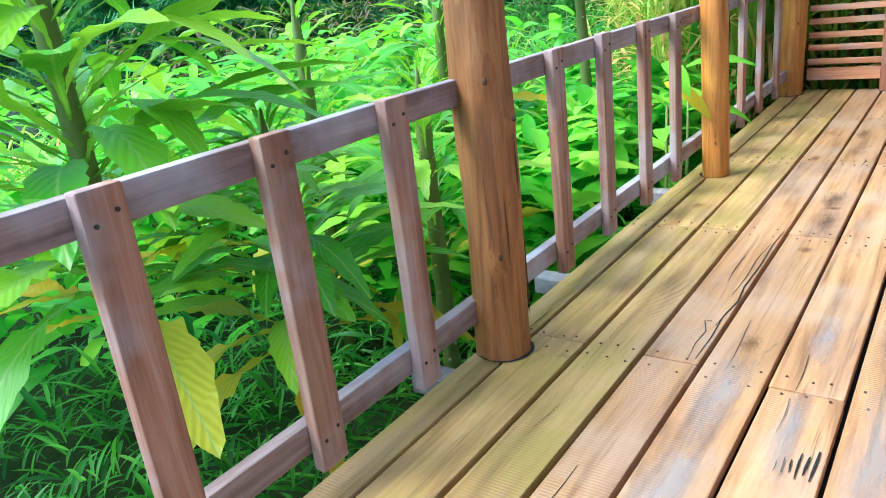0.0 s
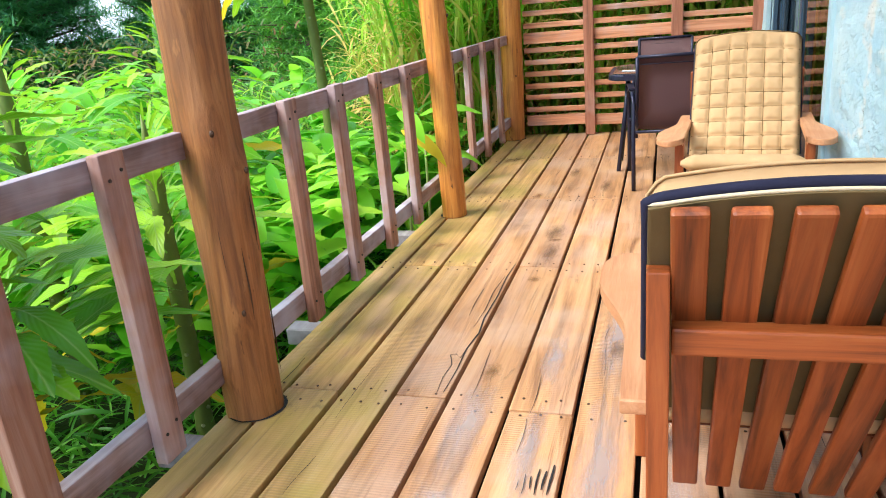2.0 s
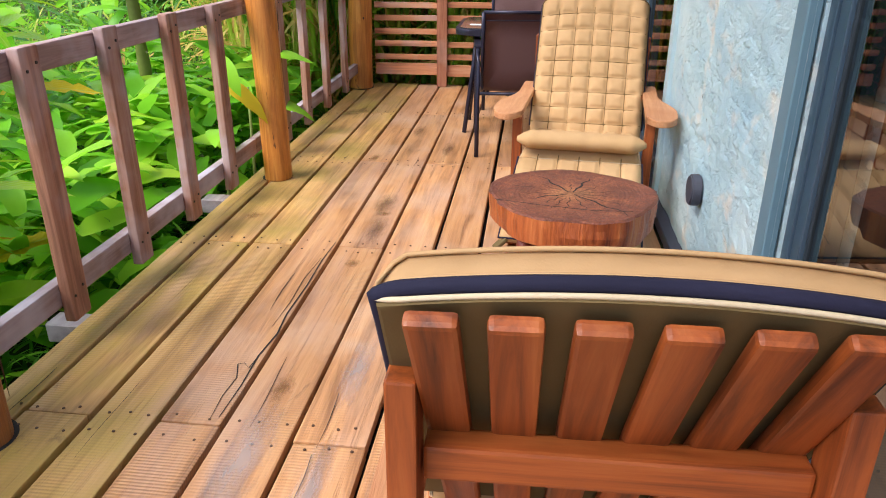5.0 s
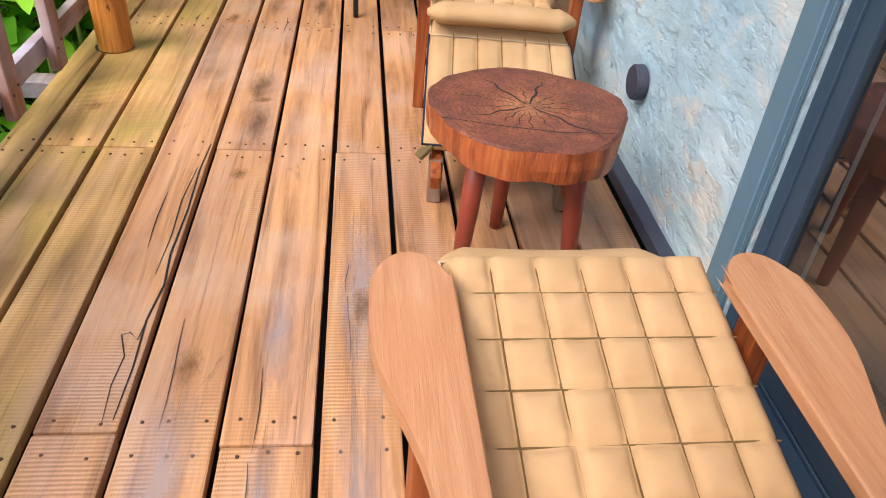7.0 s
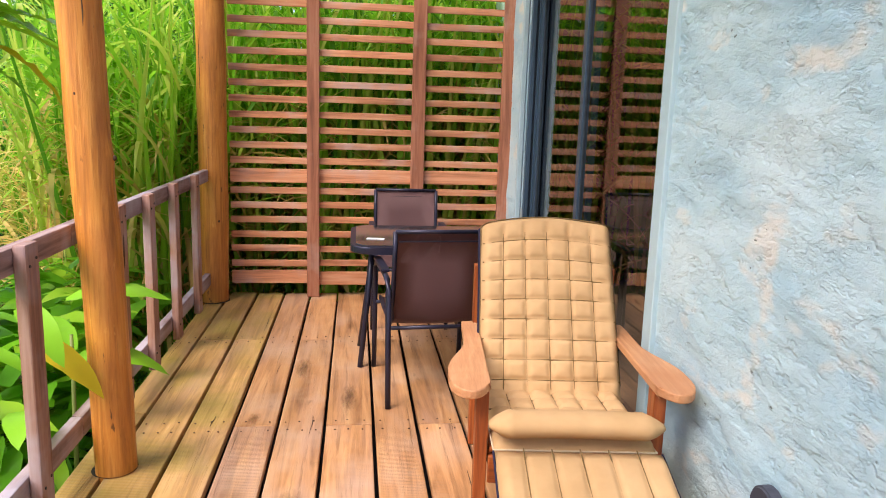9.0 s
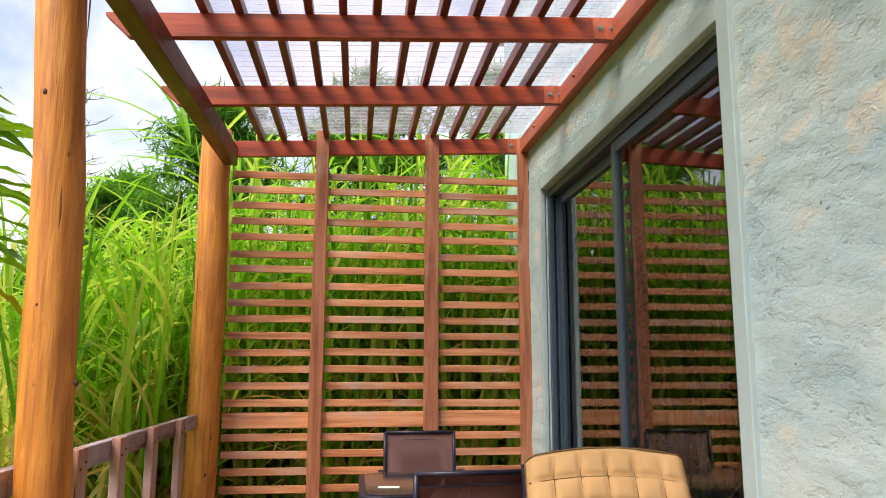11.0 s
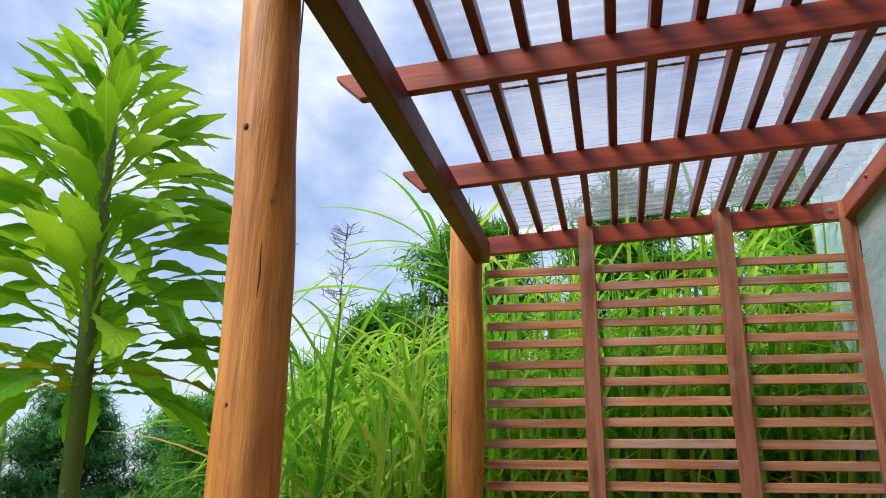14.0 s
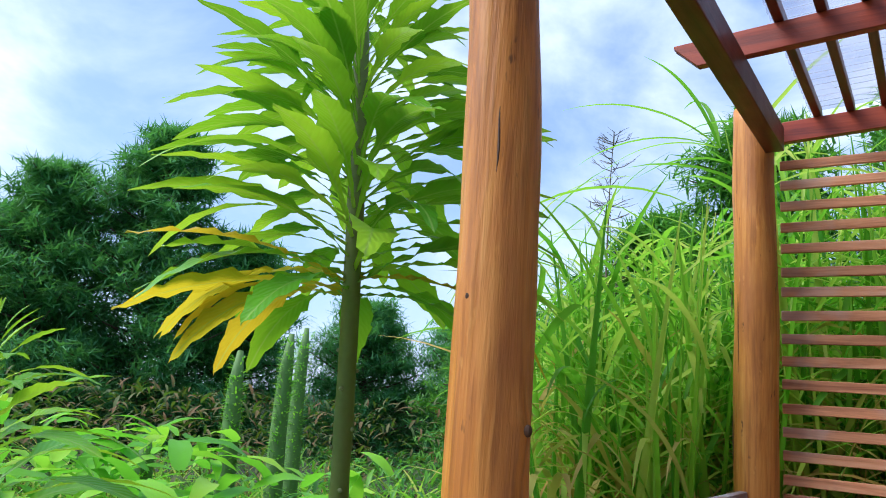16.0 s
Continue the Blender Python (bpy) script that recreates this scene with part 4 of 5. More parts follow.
bush("fern_shrub", "low bright green ferny shrubs over the garden slope", "shrubs", 9, 3800, spread(-10.5, -3.6, 6.4, 15, 0.2, 1.35, 0.8), (0.14, 0.34), (1, 0.16, 0.9, 0.25, 0.04), M_bamboo, (0, 75))


def ginger_leaf_cluster(x, y, blades, label):
    """Upright shoot with a few broad smooth leaves poking through the railing."""
    z0 = ground_z(x, y)
    plant = tagged(empty("ginger_plant", pose(x, y, z0)), label, "plant", "ginger plants")
    bm = bmesh.new()
    tube(bm, [(0, 0, 0), (0.02, 0.01, 0.6), (0.03, 0.02, 1.3)], [0.014, 0.012, 0.008], 8)
    part("stem", bm, M_stem, plant, smooth=True)
    for z, az, el, ln, m, dr in blades:
        v, f = leaf_shape(1.0, 0.34, dr, 0.2, 0.03, 9, int(az), 0.06)
        a = np.array(turn(0.02, 0.01, z, az, el, 15, ln))
        from_arrays("leaf", v @ a[:3, :3].T + a[:3, 3], f, m, plant)


ginger_leaf_cluster(-1.58, 4.62, [(1.44, -14, -14, 0.38, M_yellow, 0.8), (1.56, -50, 4, 0.34, M_broad, 1.3), (1.3, 160, 40, 0.4, M_broad, 0.9), (1.15, -80, 30, 0.36, M_broad, 1.0)],
                    "ginger shoot with one yellow and several green leaves")
ginger_leaf_cluster(-1.60, 5.10, [(1.46, 4, 22, 0.44, M_broad, 0.8), (1.18, 12, 20, 0.46, M_broad, 1.2), (1.2, 120, 45, 0.4, M_broad, 0.9)],
                    "ginger shoot with smooth green leaves through the railing")


def cane_stand(label, seed, count, place, height, dry=0.2):
    """Tall cane grass: thin stalks with long arching blades, and dry blades low down."""
    r = random.Random(seed)
    blades = [leaf_shape(1.0, 0.042, d, 0.35, 0.0, 7, k) for k, d in enumerate((0.7, 1.2, 1.8, 2.3))]
    stalk = leaf_shape(1.0, 0.02, 0.06, 0.9, 0.0, 4, 9)
    green, brown = [], []
    for _ in range(count):
        x, y = place(r)
        z = ground_z(x, y)
        h = r.uniform(*height)
        az, tilt = r.uniform(0, 360), r.uniform(78, 90)
        green.append((stalk, turn(x, y, z, az, tilt, r.uniform(0, 360), h)))
        for b in range(11):
            t = 0.18 + 0.80 * b / 11
            px = x + math.cos(radians(az)) * math.cos(radians(tilt)) * h * t
            py = y + math.sin(radians(az)) * math.cos(radians(tilt)) * h * t
            m = turn(px, py, z + h * t, r.uniform(0, 360), r.uniform(40, 80), r.uniform(-30, 30), r.uniform(0.6, 1.15))
            (brown if b < 7 and r.random() < dry * 2 else green).append((blades[r.randrange(4)], m))
    v, f = gather(green)
    tagged(from_arrays("cane_grass", v, f, M_grass), label, "cane grass", kind="stuff")
    if brown:
        v, f = gather(brown)
        tagged(from_arrays("dry_cane_blades", v, f, M_dry), "dry straw-coloured blades low in the cane", "cane grass", kind="stuff")


def grass_edge(r):
    """The cane ends in a slanting edge towards the open garden."""
    y = r.uniform(7.2, 11.5)
    return r.uniform(-0.50 - 0.50 * (y - 3.5), -1.6), y


cane_stand("tall green cane grass pressed behind the slatted screen", 31, 620, lambda r: (r.uniform(-1.6, 3.0), 7.9 + 2.2 * r.random() ** 1.5), (2.6, 4.3), 0.38)
cane_stand("tall green cane grass past the end of the veranda", 32, 330, grass_edge, (1.9, 3.6), 0.5)
cane_stand("green cane grass over the garden slope", 33, 380, lambda r: (r.uniform(-11, -4.6), r.uniform(3.0, 12.0)), (0.5, 1.1), 0.2)


def conifer(x, y, h, spread_r, seed, material, name="pine_tree", label="dark green pine tree behind the garden", twigs=520, bare=0.12):
    """A trunk, whorled limbs and thousands of needle tufts, with gaps between the limbs."""
    r = random.Random(seed)
    z = ground_z(max(x, -60), y)
    tree = tagged(empty(name, pose(x, y, z)), label, "tree", "background trees")
    bm = bmesh.new()
    tube(bm, [(0.15 * math.sin(i), 0.1 * math.cos(i * 1.3), h * i / 8) for i in range(9)], [0.02 * h * (1 - i / 8.6) + 0.02 for i in range(9)], 8)
    limbs = []
    for i in range(twigs // 9):
        t = bare + (1 - bare) * (i / (twigs // 9)) ** 0.9
        reach = spread_r * (1 - t) ** 0.55 * r.uniform(0.6, 1.1) + 0.25
        az = i * 2.4 + r.uniform(-0.5, 0.5)
        rise = r.uniform(0.0, 0.45)
        tip = (reach * math.cos(az), reach * math.sin(az), h * t + reach * rise)
        tube(bm, [(0, 0, h * t), (tip[0] * 0.5, tip[1] * 0.5, h * t + reach * rise * 0.35), tip], [0.035, 0.022, 0.008], 5, False)
        limbs.append((h * t, tip, reach))
    part("trunk", bm, M_bark, tree, smooth=True)
    tuft = [leaf_shape(1.0, 0.30, d, 0.3, 0.0, 1, 3) for d in (0.3, 0.8)]
    items = []
    for z0, tip, reach in limbs:
        for k in range(44):
            s = r.uniform(0.25, 1.05)
            c = Vector((tip[0] * s, tip[1] * s, z0 + (tip[2] - z0) * s)) + Vector((r.gauss(0, 0.13), r.gauss(0, 0.13), r.gauss(0, 0.08))) * (0.5 + reach * 0.4)
            for _ in range(8):
                items.append((tuft[r.randrange(2)], turn(c.x + r.gauss(0, 0.07), c.y + r.gauss(0, 0.07), c.z + r.gauss(0, 0.05), r.uniform(0, 360), r.uniform(-10, 80), r.uniform(-40, 40), r.uniform(0.17, 0.37) * (0.5 + 0.06 * h))))
    v, f = gather(items, False)
    from_arrays("crown", v, f, material, tree)
    return tree


for i, (x, y, h, sr) in enumerate(((-15.5, 11.2, 6.6, 2.4), (-14.0, 12.6, 7.6, 2.2), (-17.5, 11.5, 6.0, 2.6), (-19.5, 10.6, 5.6, 2.6), (-13.6, 14.6, 5.6, 2.2),
                                   (-22, 8.0, 6.0, 3.0), (-23, 4.5, 6.0, 3.0), (-22, 0.5, 6.0, 3.0), (-12.2, 17.6, 4.6, 2.0), (-10.2, 19.2, 4.4, 2.2), (-8.4, 19.8, 4.2, 2.2))):
    conifer(x, y, h, sr, 40 + i, M_needle, twigs=1080)
for i, (x, y, h, sr) in enumerate(((-5.3, 15.2, 4.3, 1.5), (-4.2, 14.6, 5.2, 1.6), (-2.6, 14.0, 6.4, 1.9), (-0.2, 14.5, 7.0, 2.4), (2.2, 14.0, 7.2, 2.4), (-7.6, 16.0, 4.2, 1.8), (4.8, 14.5, 7.5, 2.6))):
    conifer(x, y, h, sr, 60 + i, M_needle_light, "young_pine_tree", "young bright green pine tree above the cane grass", twigs=720)


def bare_sapling(x, y, h, seed):
    r = random.Random(seed)
    z = ground_z(x, y)
    sap = tagged(empty("bare_sapling", pose(x, y, z)), "thin nearly bare sapling with fine twigs", "tree")
    bm = bmesh.new()
    tube(bm, [(0.04 * math.sin(i), 0.03 * math.cos(i), h * i / 6) for i in range(7)], [0.03, 0.026, 0.022, 0.018, 0.014, 0.01, 0.004], 6)
    for i in range(46):
        zz = h * r.uniform(0.55, 0.98)
        a, ln = r.uniform(0, 6.28), r.uniform(0.2, 0.6) * (1.3 - zz / h)  + 0.12
        tip = (ln * math.cos(a), ln * math.sin(a), zz + ln * r.uniform(0.1, 0.7))
        tube(bm, [(0, 0, zz), (tip[0] * 0.5, tip[1] * 0.5, zz + (tip[2] - zz) * 0.3), tip], [0.008, 0.006, 0.003], 4, False)
        for _ in range(4):
            s = r.uniform(0.3, 0.95)
            b = a + r.choice((-0.9, 0.9))
            p = (tip[0] * s, tip[1] * s, zz + (tip[2] - zz) * s)
            tube(bm, [p, (p[0] + 0.14 * math.cos(b), p[1] + 0.14 * math.sin(b), p[2] + 0.05)], [0.004, 0.002], 3, False)
    part("trunk", bm, M_rustbark, sap)


M_rustbark = plain("twig_bark", (0.14, 0.12, 0.07), 0.8, 0, 0.3, 20, 0.3)
bare_sapling(-4.45, 13.3, 6.3, 5)


# a few long blades arching out over the end of the veranda
blade = leaf_shape(1.0, 0.035, 1.1, 0.35, 0.0, 10, 2)
items = [(blade, turn(-1.75, 8.25, 3.05, az, el, 0, ln)) for az, el, ln in ((205, 48, 1.1), (190, 30, 1.0), (215, 15, 0.9), (250, 60, 0.9), (120, 70, 1.2))]
v, f = gather(items)
tagged(from_arrays("cane_blades", v, f, M_grass), "long cane blades arching above the veranda end", "cane grass", kind="stuff")


# ---------- furniture on the deck ----------
M_teak = wood("oiled_teak", (0.11, 0.024, 0.007), (0.37, 0.086, 0.018), (0.50, 0.150, 0.038), 2, 0.45, 1.2, None, 0.6, 0.45, 0.15, 0.12)
M_teak_x = wood("oiled_teak_rail", (0.11, 0.024, 0.007), (0.37, 0.086, 0.018), (0.50, 0.150, 0.038), 0, 0.45, 1.2, None, 0.6, 0.45, 0.15, 0.1)
M_arm = wood("sun_bleached_arm", (0.50, 0.215, 0.095), (0.62, 0.305, 0.145), (0.69, 0.375, 0.195), 1, 0.55, 2.2, (0.50, 0.215, 0.095), 0.58, 0.4, 0.3, 0.06)
M_grey_leg = wood("greyed_leg", (0.14, 0.09, 0.06), (0.30, 0.20, 0.14), (0.40, 0.29, 0.22), 2, 0.65, 1.2, None, 0.6, 0.3, 0.2, 0.1)


def cloth(name, color, dark, scale=260.0):
    n = Nodes(name)
    v = n.coords((1, 1, 1))
    weave = n.noise(v, scale, 2)
    big = n.noise(v, 3.5, 4, 0.6)
    c = n.ramp(big, [(0.3, dark), (0.65, color)])
    c = n.mix(n.math('MULTIPLY', weave, 0.25), c, dark)
    return n.finish(c, 0.85, normal=n.bump(n.math('ADD', n.math('MULTIPLY', weave, 0.2), n.noise(v, 14.0, 4)), 0.25, 0.006), spec=0.25)


M_tan = cloth("tan_cushion_cloth", (0.60, 0.385, 0.195), (0.47, 0.29, 0.135))
M_olive = cloth("olive_cushion_back", (0.17, 0.12, 0.05), (0.12, 0.085, 0.035))
# dark cloth tone that puts the shadow of the sunk seams into colour
M_seam_shade = cloth("seam_shade_cloth", (0.20, 0.125, 0.05), (0.14, 0.09, 0.035))
M_navy = cloth("navy_zip_band", (0.022, 0.022, 0.05), (0.012, 0.012, 0.03))
M_piping = cloth("cream_piping", (0.72, 0.60, 0.42), (0.55, 0.44, 0.28))


def quilt(width, length, cols, rows, thick, bulge, taper=0.0, arch=0.0, boxed_top=False):
    """A quilted pad: x across, y along, z up from 0; the grid seams sink and every square swells."""
    bm = bmesh.new()
    n = 8
    nu, nv = cols * n, rows * n
    top, low = [], []
    for j in range(nv + 1):
        v = j / nv
        tr, lr = [], []
        for i in range(nu + 1):
            u = i / nu
            cu, cv = abs(math.sin(math.pi * u * cols)), abs(math.sin(math.pi * v * rows))
            edge = min(u, 1 - u) * width
            edge = min(edge, v * length if boxed_top else min(v, 1 - v) * length)
            calm = min(1.0, (1 - v) * length / 0.05) if boxed_top else 1.0
            side = math.sqrt(max(0.0, min(1.0, edge / 0.03)))
            wob = 0.004 * noise.noise(Vector((u * 7, v * 9, width * 10)))
            h = thick * (0.35 + 0.65 * side) - bulge * (1 - min(cu, cv) ** 0.38) * side * min(1.0, edge / 0.05) * calm + wob
            w = width * (1 - taper * v)
            x = (u - 0.5) * w
            y = v * length + arch * v * v * (1 - (2 * u - 1) ** 2)
            tr.append(bm.verts.new((x, y, h)))
            lr.append(bm.verts.new((x * 0.99, y, 0.0 if side > 0.5 else thick * 0.1)))
        top.append(tr)
        low.append(lr)
    faces_top, faces_low = [], []
    for j in range(nv):
        for i in range(nu):
            faces_top.append(bm.faces.new((top[j][i], top[j][i + 1], top[j + 1][i + 1], top[j + 1][i])))
            faces_low.append(bm.faces.new((low[j][i], low[j + 1][i], low[j + 1][i + 1], low[j][i + 1])))
    for i in range(nu):
        faces_top.append(bm.faces.new((low[0][i], low[0][i + 1], top[0][i + 1], top[0][i])))
        faces_top.append(bm.faces.new((low[nv][i + 1], low[nv][i], top[nv][i], top[nv][i + 1])))
    for j in range(nv):
        faces_top.append(bm.faces.new((low[j + 1][0], low[j][0], top[j][0], top[j + 1][0])))
        faces_top.append(bm.faces.new((low[j][nu], low[j + 1][nu], top[j + 1][nu], top[j][nu])))
    for f in faces_low:
        f.material_index = 1
    return bm


def seam_lines(width, length, cols, rows, z, taper=0.0, arch=0.0):
    """Seams as thin cords along the sunk grid; their dark colour paints the crease shadow."""
    bm = bmesh.new()
    for c in range(1, cols):
        u = c / cols
        pts = [((u - 0.5) * width * (1 - taper * v), v * length + arch * v * v * (1 - (2 * u - 1) ** 2), z) for v in [0.03 + 0.90 * k / 12 for k in range(13)]]
        tube(bm, pts, [0.0024] * 13, 4)
    for r in range(1, rows):
        v = r / rows
        pts = [((u - 0.5) * width * (1 - taper * v), v * length + arch * v * v * (1 - (2 * u - 1) ** 2), z) for u in [0.01 + 0.98 * k / 10 for k in range(11)]]
        tube(bm, pts, [0.0024] * 11, 4)
    return bm


def rim(width, length, z, taper=0.0, arch=0.0, r=0.004):
    """Piping round the edge of a pad."""
    bm = bmesh.new()
    pts = []
    for k in range(11):
        pts.append((-0.5 * width * (1 - taper * k / 10), length * k / 10))
    for k in range(1, 21):
        u = k / 20
        pts.append(((u - 0.5) * width * (1 - taper), length + arch * (1 - (2 * u - 1) ** 2)))
    for k in range(1, 11):
        v = 1 - k / 10
        pts.append((0.5 * width * (1 - taper * v), length * v))
    tube(bm, [(x, y, z) for x, y in pts], [r] * len(pts), 6)
    return bm


def arm_outline(side, inner_x, wide, front):
    """Plan of an arm: slim at the back, swelling to a rounded paddle at the front; the inner edge stays straight."""
    inner = [(-0.002, -0.82), (-0.002, -0.075)]
    n = 22
    outer = []
    for k in range(n + 1):
        t = k / n
        y = -0.82 + 0.665 * t
        s = min(1.0, max(0.0, (t - 0.42) / 0.50))
        outer.append((0.068 + 0.072 * (s * s * (3 - 2 * s)), y))
    cap = []
    for k in range(1, 14):
        a = math.pi * k / 14
        cap.append((0.069 + 0.071 * math.cos(a), -0.155 + 0.16 * math.sin(a) ** 0.8))
    pts = outer + cap + inner[::-1]
    out = [(side * (inner_x + x * wide), y + front * min(1.0, (y + 0.82) / 0.6)) for x, y in pts]
    return out if side > 0 else out[::-1]


def lounge_chair(m, label, footrest, lean, slat_top):
    """A slatted hardwood lounge chair with paddle arms; its cushions lie on it as things of their own."""
    chair = tagged(empty("lounge_chair", m), label, "chair", "lounge chairs")

    def back_y(z):
        return -0.5075 - (z - 0.275) * math.tan(lean)

    post_x, post_z = (0.281, 0.815) if footrest else (0.269, 0.838)
    for side in (-1, 1):
        # rear post, from the floor to above the arm
        part("rear_post", boxed((side * post_x - 0.020, -0.865, 0.0), (side * post_x + 0.020, -0.795, post_z), 0.004, 2), M_teak, chair)
        part("front_leg", boxed((side * 0.305 - 0.022, -0.16, 0.0), (side * 0.305 + 0.022, -0.09, 0.532), 0.004, 2), M_teak, chair)
        arm = prism(bmesh.new(), arm_outline(side, *((0.282, 1.0, 0.0) if footrest else (0.263, 1.1, 0.035))), 0.532, 0.564, 0.008, 3)
        part("arm", arm, M_arm, chair, "sun-bleached wooden paddle arm", smooth=False)
        part("side_rail", boxed((side * 0.262 - 0.016, -0.79, 0.30), (side * 0.262 + 0.016, -0.10, 0.385), 0.004, 2, pose(0, 0, -0.05, 4, 0, 0) if footrest else pose(0, 0, 0.05, 11.5, 0, 0)), M_teak, chair)
    # six back slats, a little fanned
    for k in range(6):
        x = (-0.2125 + 0.085 * k) * (1.0 if footrest else 0.955)
        fan = (k - 2.5) * (0.9 if footrest else 0.55)
        bm = boxed((-0.030, -0.011, -0.05 if footrest else -0.21), (0.030, 0.011, slat_top), 0.007, 2)
        ob = part("back_slat", bm, M_teak, chair)
        ob.matrix_basis = Matrix.Translation((x, back_y(0.275) + 0.004, 0.275)) @ Matrix.Rotation(lean, 4, 'X') @ Matrix.Rotation(radians(fan), 4, 'Y')
    # cross rails behind the slats
    for z, h in ((0.70, 0.033), (0.36, 0.030)) if footrest else ((0.692, 0.027),):
        y = back_y(z)
        part("back_rail", boxed((0.023 - post_x, y - 0.062, z - h), (post_x - 0.023, y - 0.016, z + h), 0.006, 2), M_teak_x, chair)
    # seat slats
    for k in range(7 if footrest else 5):
        y = -0.13 - 0.088 * k
        z = 0.300 - 0.0054 * k if footrest else 0.405 - 0.0178 * k
        part("seat_slat", boxed((-0.275, y - 0.034, z), (0.275, y + 0.034, z + 0.02), 0.004, 1), M_teak_x, chair)
    part("front_apron", boxed((-0.28, -0.088, 0.20), (0.28, -0.066, 0.30), 0.004, 1), M_teak_x, chair)
    if footrest:
        for side in (-1, 1):
            part("footrest_rail", boxed((side * 0.225 - 0.018, -0.06, 0.275), (side * 0.225 + 0.018, 0.68, 0.33), 0.005, 2, pose(0, 0, 0, -15, 0, 0)), M_teak, chair)
            part("footrest_leg", boxed((side * 0.225 - 0.024, 0.60, 0.0), (side * 0.225 + 0.024, 0.67, 0.165), 0.004, 2), M_grey_leg, chair, "greyed wooden footrest leg")
        for k in range(6):
            y = 0.05 + 0.11 * k
            z = 0.346 - y * 0.268
            part("footrest_slat", boxed((-0.25, y - 0.035, z), (0.25, y + 0.035, z + 0.012), 0.004, 1, None), M_teak_x, chair)
    return chair


def back_cushion(m, label, L, T):
    """Back pad: quilted tan face, olive back, navy zip band between cream piping along the top."""
    pad = tagged(empty("back_cushion", m), label, "cushion", "chair cushions")
    W, A = (0.57 if T > 0.07 else 0.59), 0.035
    part("quilted_face", quilt(W, L, 6, 9, T, 0.022, 0.03, A, True), [M_tan, M_olive], pad, smooth=True)
    part("stitching", seam_lines(W, L, 6, 9, T - 0.0215, 0.03, A), M_seam_shade, pad)
    # back shell with the zip band following the arched top
    shell = bmesh.new()
    outline = [(-W / 2, 0.02)] + [((u - 0.5) * W * 0.97, L + A * (1 - (2 * u - 1) ** 2) + 0.001) for u in [k / 16 for k in range(17)]] + [(W / 2, 0.02)]
    prism(shell, outline[::-1], -0.012, 0.006, 0.005, 2)
    part("back_panel", shell, M_olive, pad, "olive-brown cloth back", smooth=False)
    for z, r, mt, nm in ((0.008, 0.0105, M_navy, "zip_band"), (-0.006, 0.0035, M_piping, "piping"), (0.020, 0.0025, M_tan, "seam"), (T + 0.001, 0.0032, M_seam_shade if T > 0.07 else M_tan, "piping")):
        bm = bmesh.new()
        pts = [((u - 0.5) * W * 0.975, L + A * (1 - (2 * u - 1) ** 2) + 0.003, z * (0.35 + 0.65 * math.sqrt(min(1.0, min(u, 1 - u) * W / 0.03)))) for u in [k / 40 for k in range(41)]]
        down = [(-0.5 * W * (1 - 0.03 * v), v * L, z * 0.35) for v in (0.1, 0.4, 0.7, 0.92)]
        pts = down + pts + [(-x, y, zz) for x, y, zz in down[::-1]]
        tube(bm, pts, [r] * len(pts), 6)
        part(nm, bm, mt, pad, "navy zip band along the cushion top" if mt is M_navy else "", smooth=True)
    return pad


def seat_cushion(m, label, length=0.66, rows=6):
    pad = tagged(empty("seat_cushion", m), label, "cushion", "chair cushions")
    W, T = 0.54, 0.085
    part("quilted_face", quilt(W, length, 6, rows, T, 0.022), [M_tan, M_olive], pad, smooth=True)
    part("stitching", seam_lines(W, length, 6, rows, T - 0.0215), M_seam_shade, pad)
    part("piping", rim(W + 0.004, length, T * 0.35 + 0.002, r=0.0035), M_piping, pad)
    return pad


def channel_cushion(m, label):
    """Footrest pad with seams running along it only."""
    pad = tagged(empty("footrest_cushion", m), label, "cushion", "chair cushions")
    part("channelled_face", quilt(0.55, 0.62, 6, 1, 0.075, 0.018), [M_tan, M_olive], pad, smooth=True)
    part("stitching", seam_lines(0.55, 0.62, 6, 1, 0.0575), M_seam_shade, pad)
    part("piping", rim(0.553, 0.62, 0.028), M_navy, pad)
    for side in (-1, 1):
        tie = bmesh.new()
        box(tie, (-0.03, -0.02, -0.012), (0.03, 0.02, 0.004), 0.005, 2, pose(side * 0.27, 0.63, 0.01, 20, 30 * side, 40))
        part("tie", tie, M_olive, pad, "loose cloth tie at the corner")
    return pad


def bolster(m, label):
    """A flattened roll lying across the seat front, pinched at its ends."""
    pad = tagged(empty("bolster", m), label, "cushion", "chair cushions")
    bm = bmesh.new()
    n, sides = 36, 16
    rings = []
    for i in range(n + 1):
        u = i / n
        x = (u - 0.5) * 0.58
        e = max(0.25, min(1.0, (min(u, 1 - u) * 9) ** 0.5))
        s = 1.0 - 0.06 * (1 - abs(math.sin(math.pi * u * 6)) ** 0.4)
        ring = []
        for k in range(sides):
            a = 2 * math.pi * k / sides
            ring.append(bm.verts.new((x, 0.075 * e * math.cos(a) - 0.02 * math.sin(math.pi * u), 0.040 * e * math.sin(a) * (s if math.sin(a) > 0 else 1.0))))
        rings.append(ring)
    for a, b in zip(rings, rings[1:]):
        for k in range(sides):
            bm.faces.new((a[k], b[k], b[(k + 1) % sides], a[(k + 1) % sides]))
    bm.faces.new(rings[0])
    bm.faces.new(rings[-1][::-1])
    part("roll", bm, M_tan, pad, smooth=True)
    return pad


# back pads lean on the slats; local y runs up the pad
LEAN_NEAR, LEAN_FAR = radians(32.0), math.atan2(0.36, 0.64)


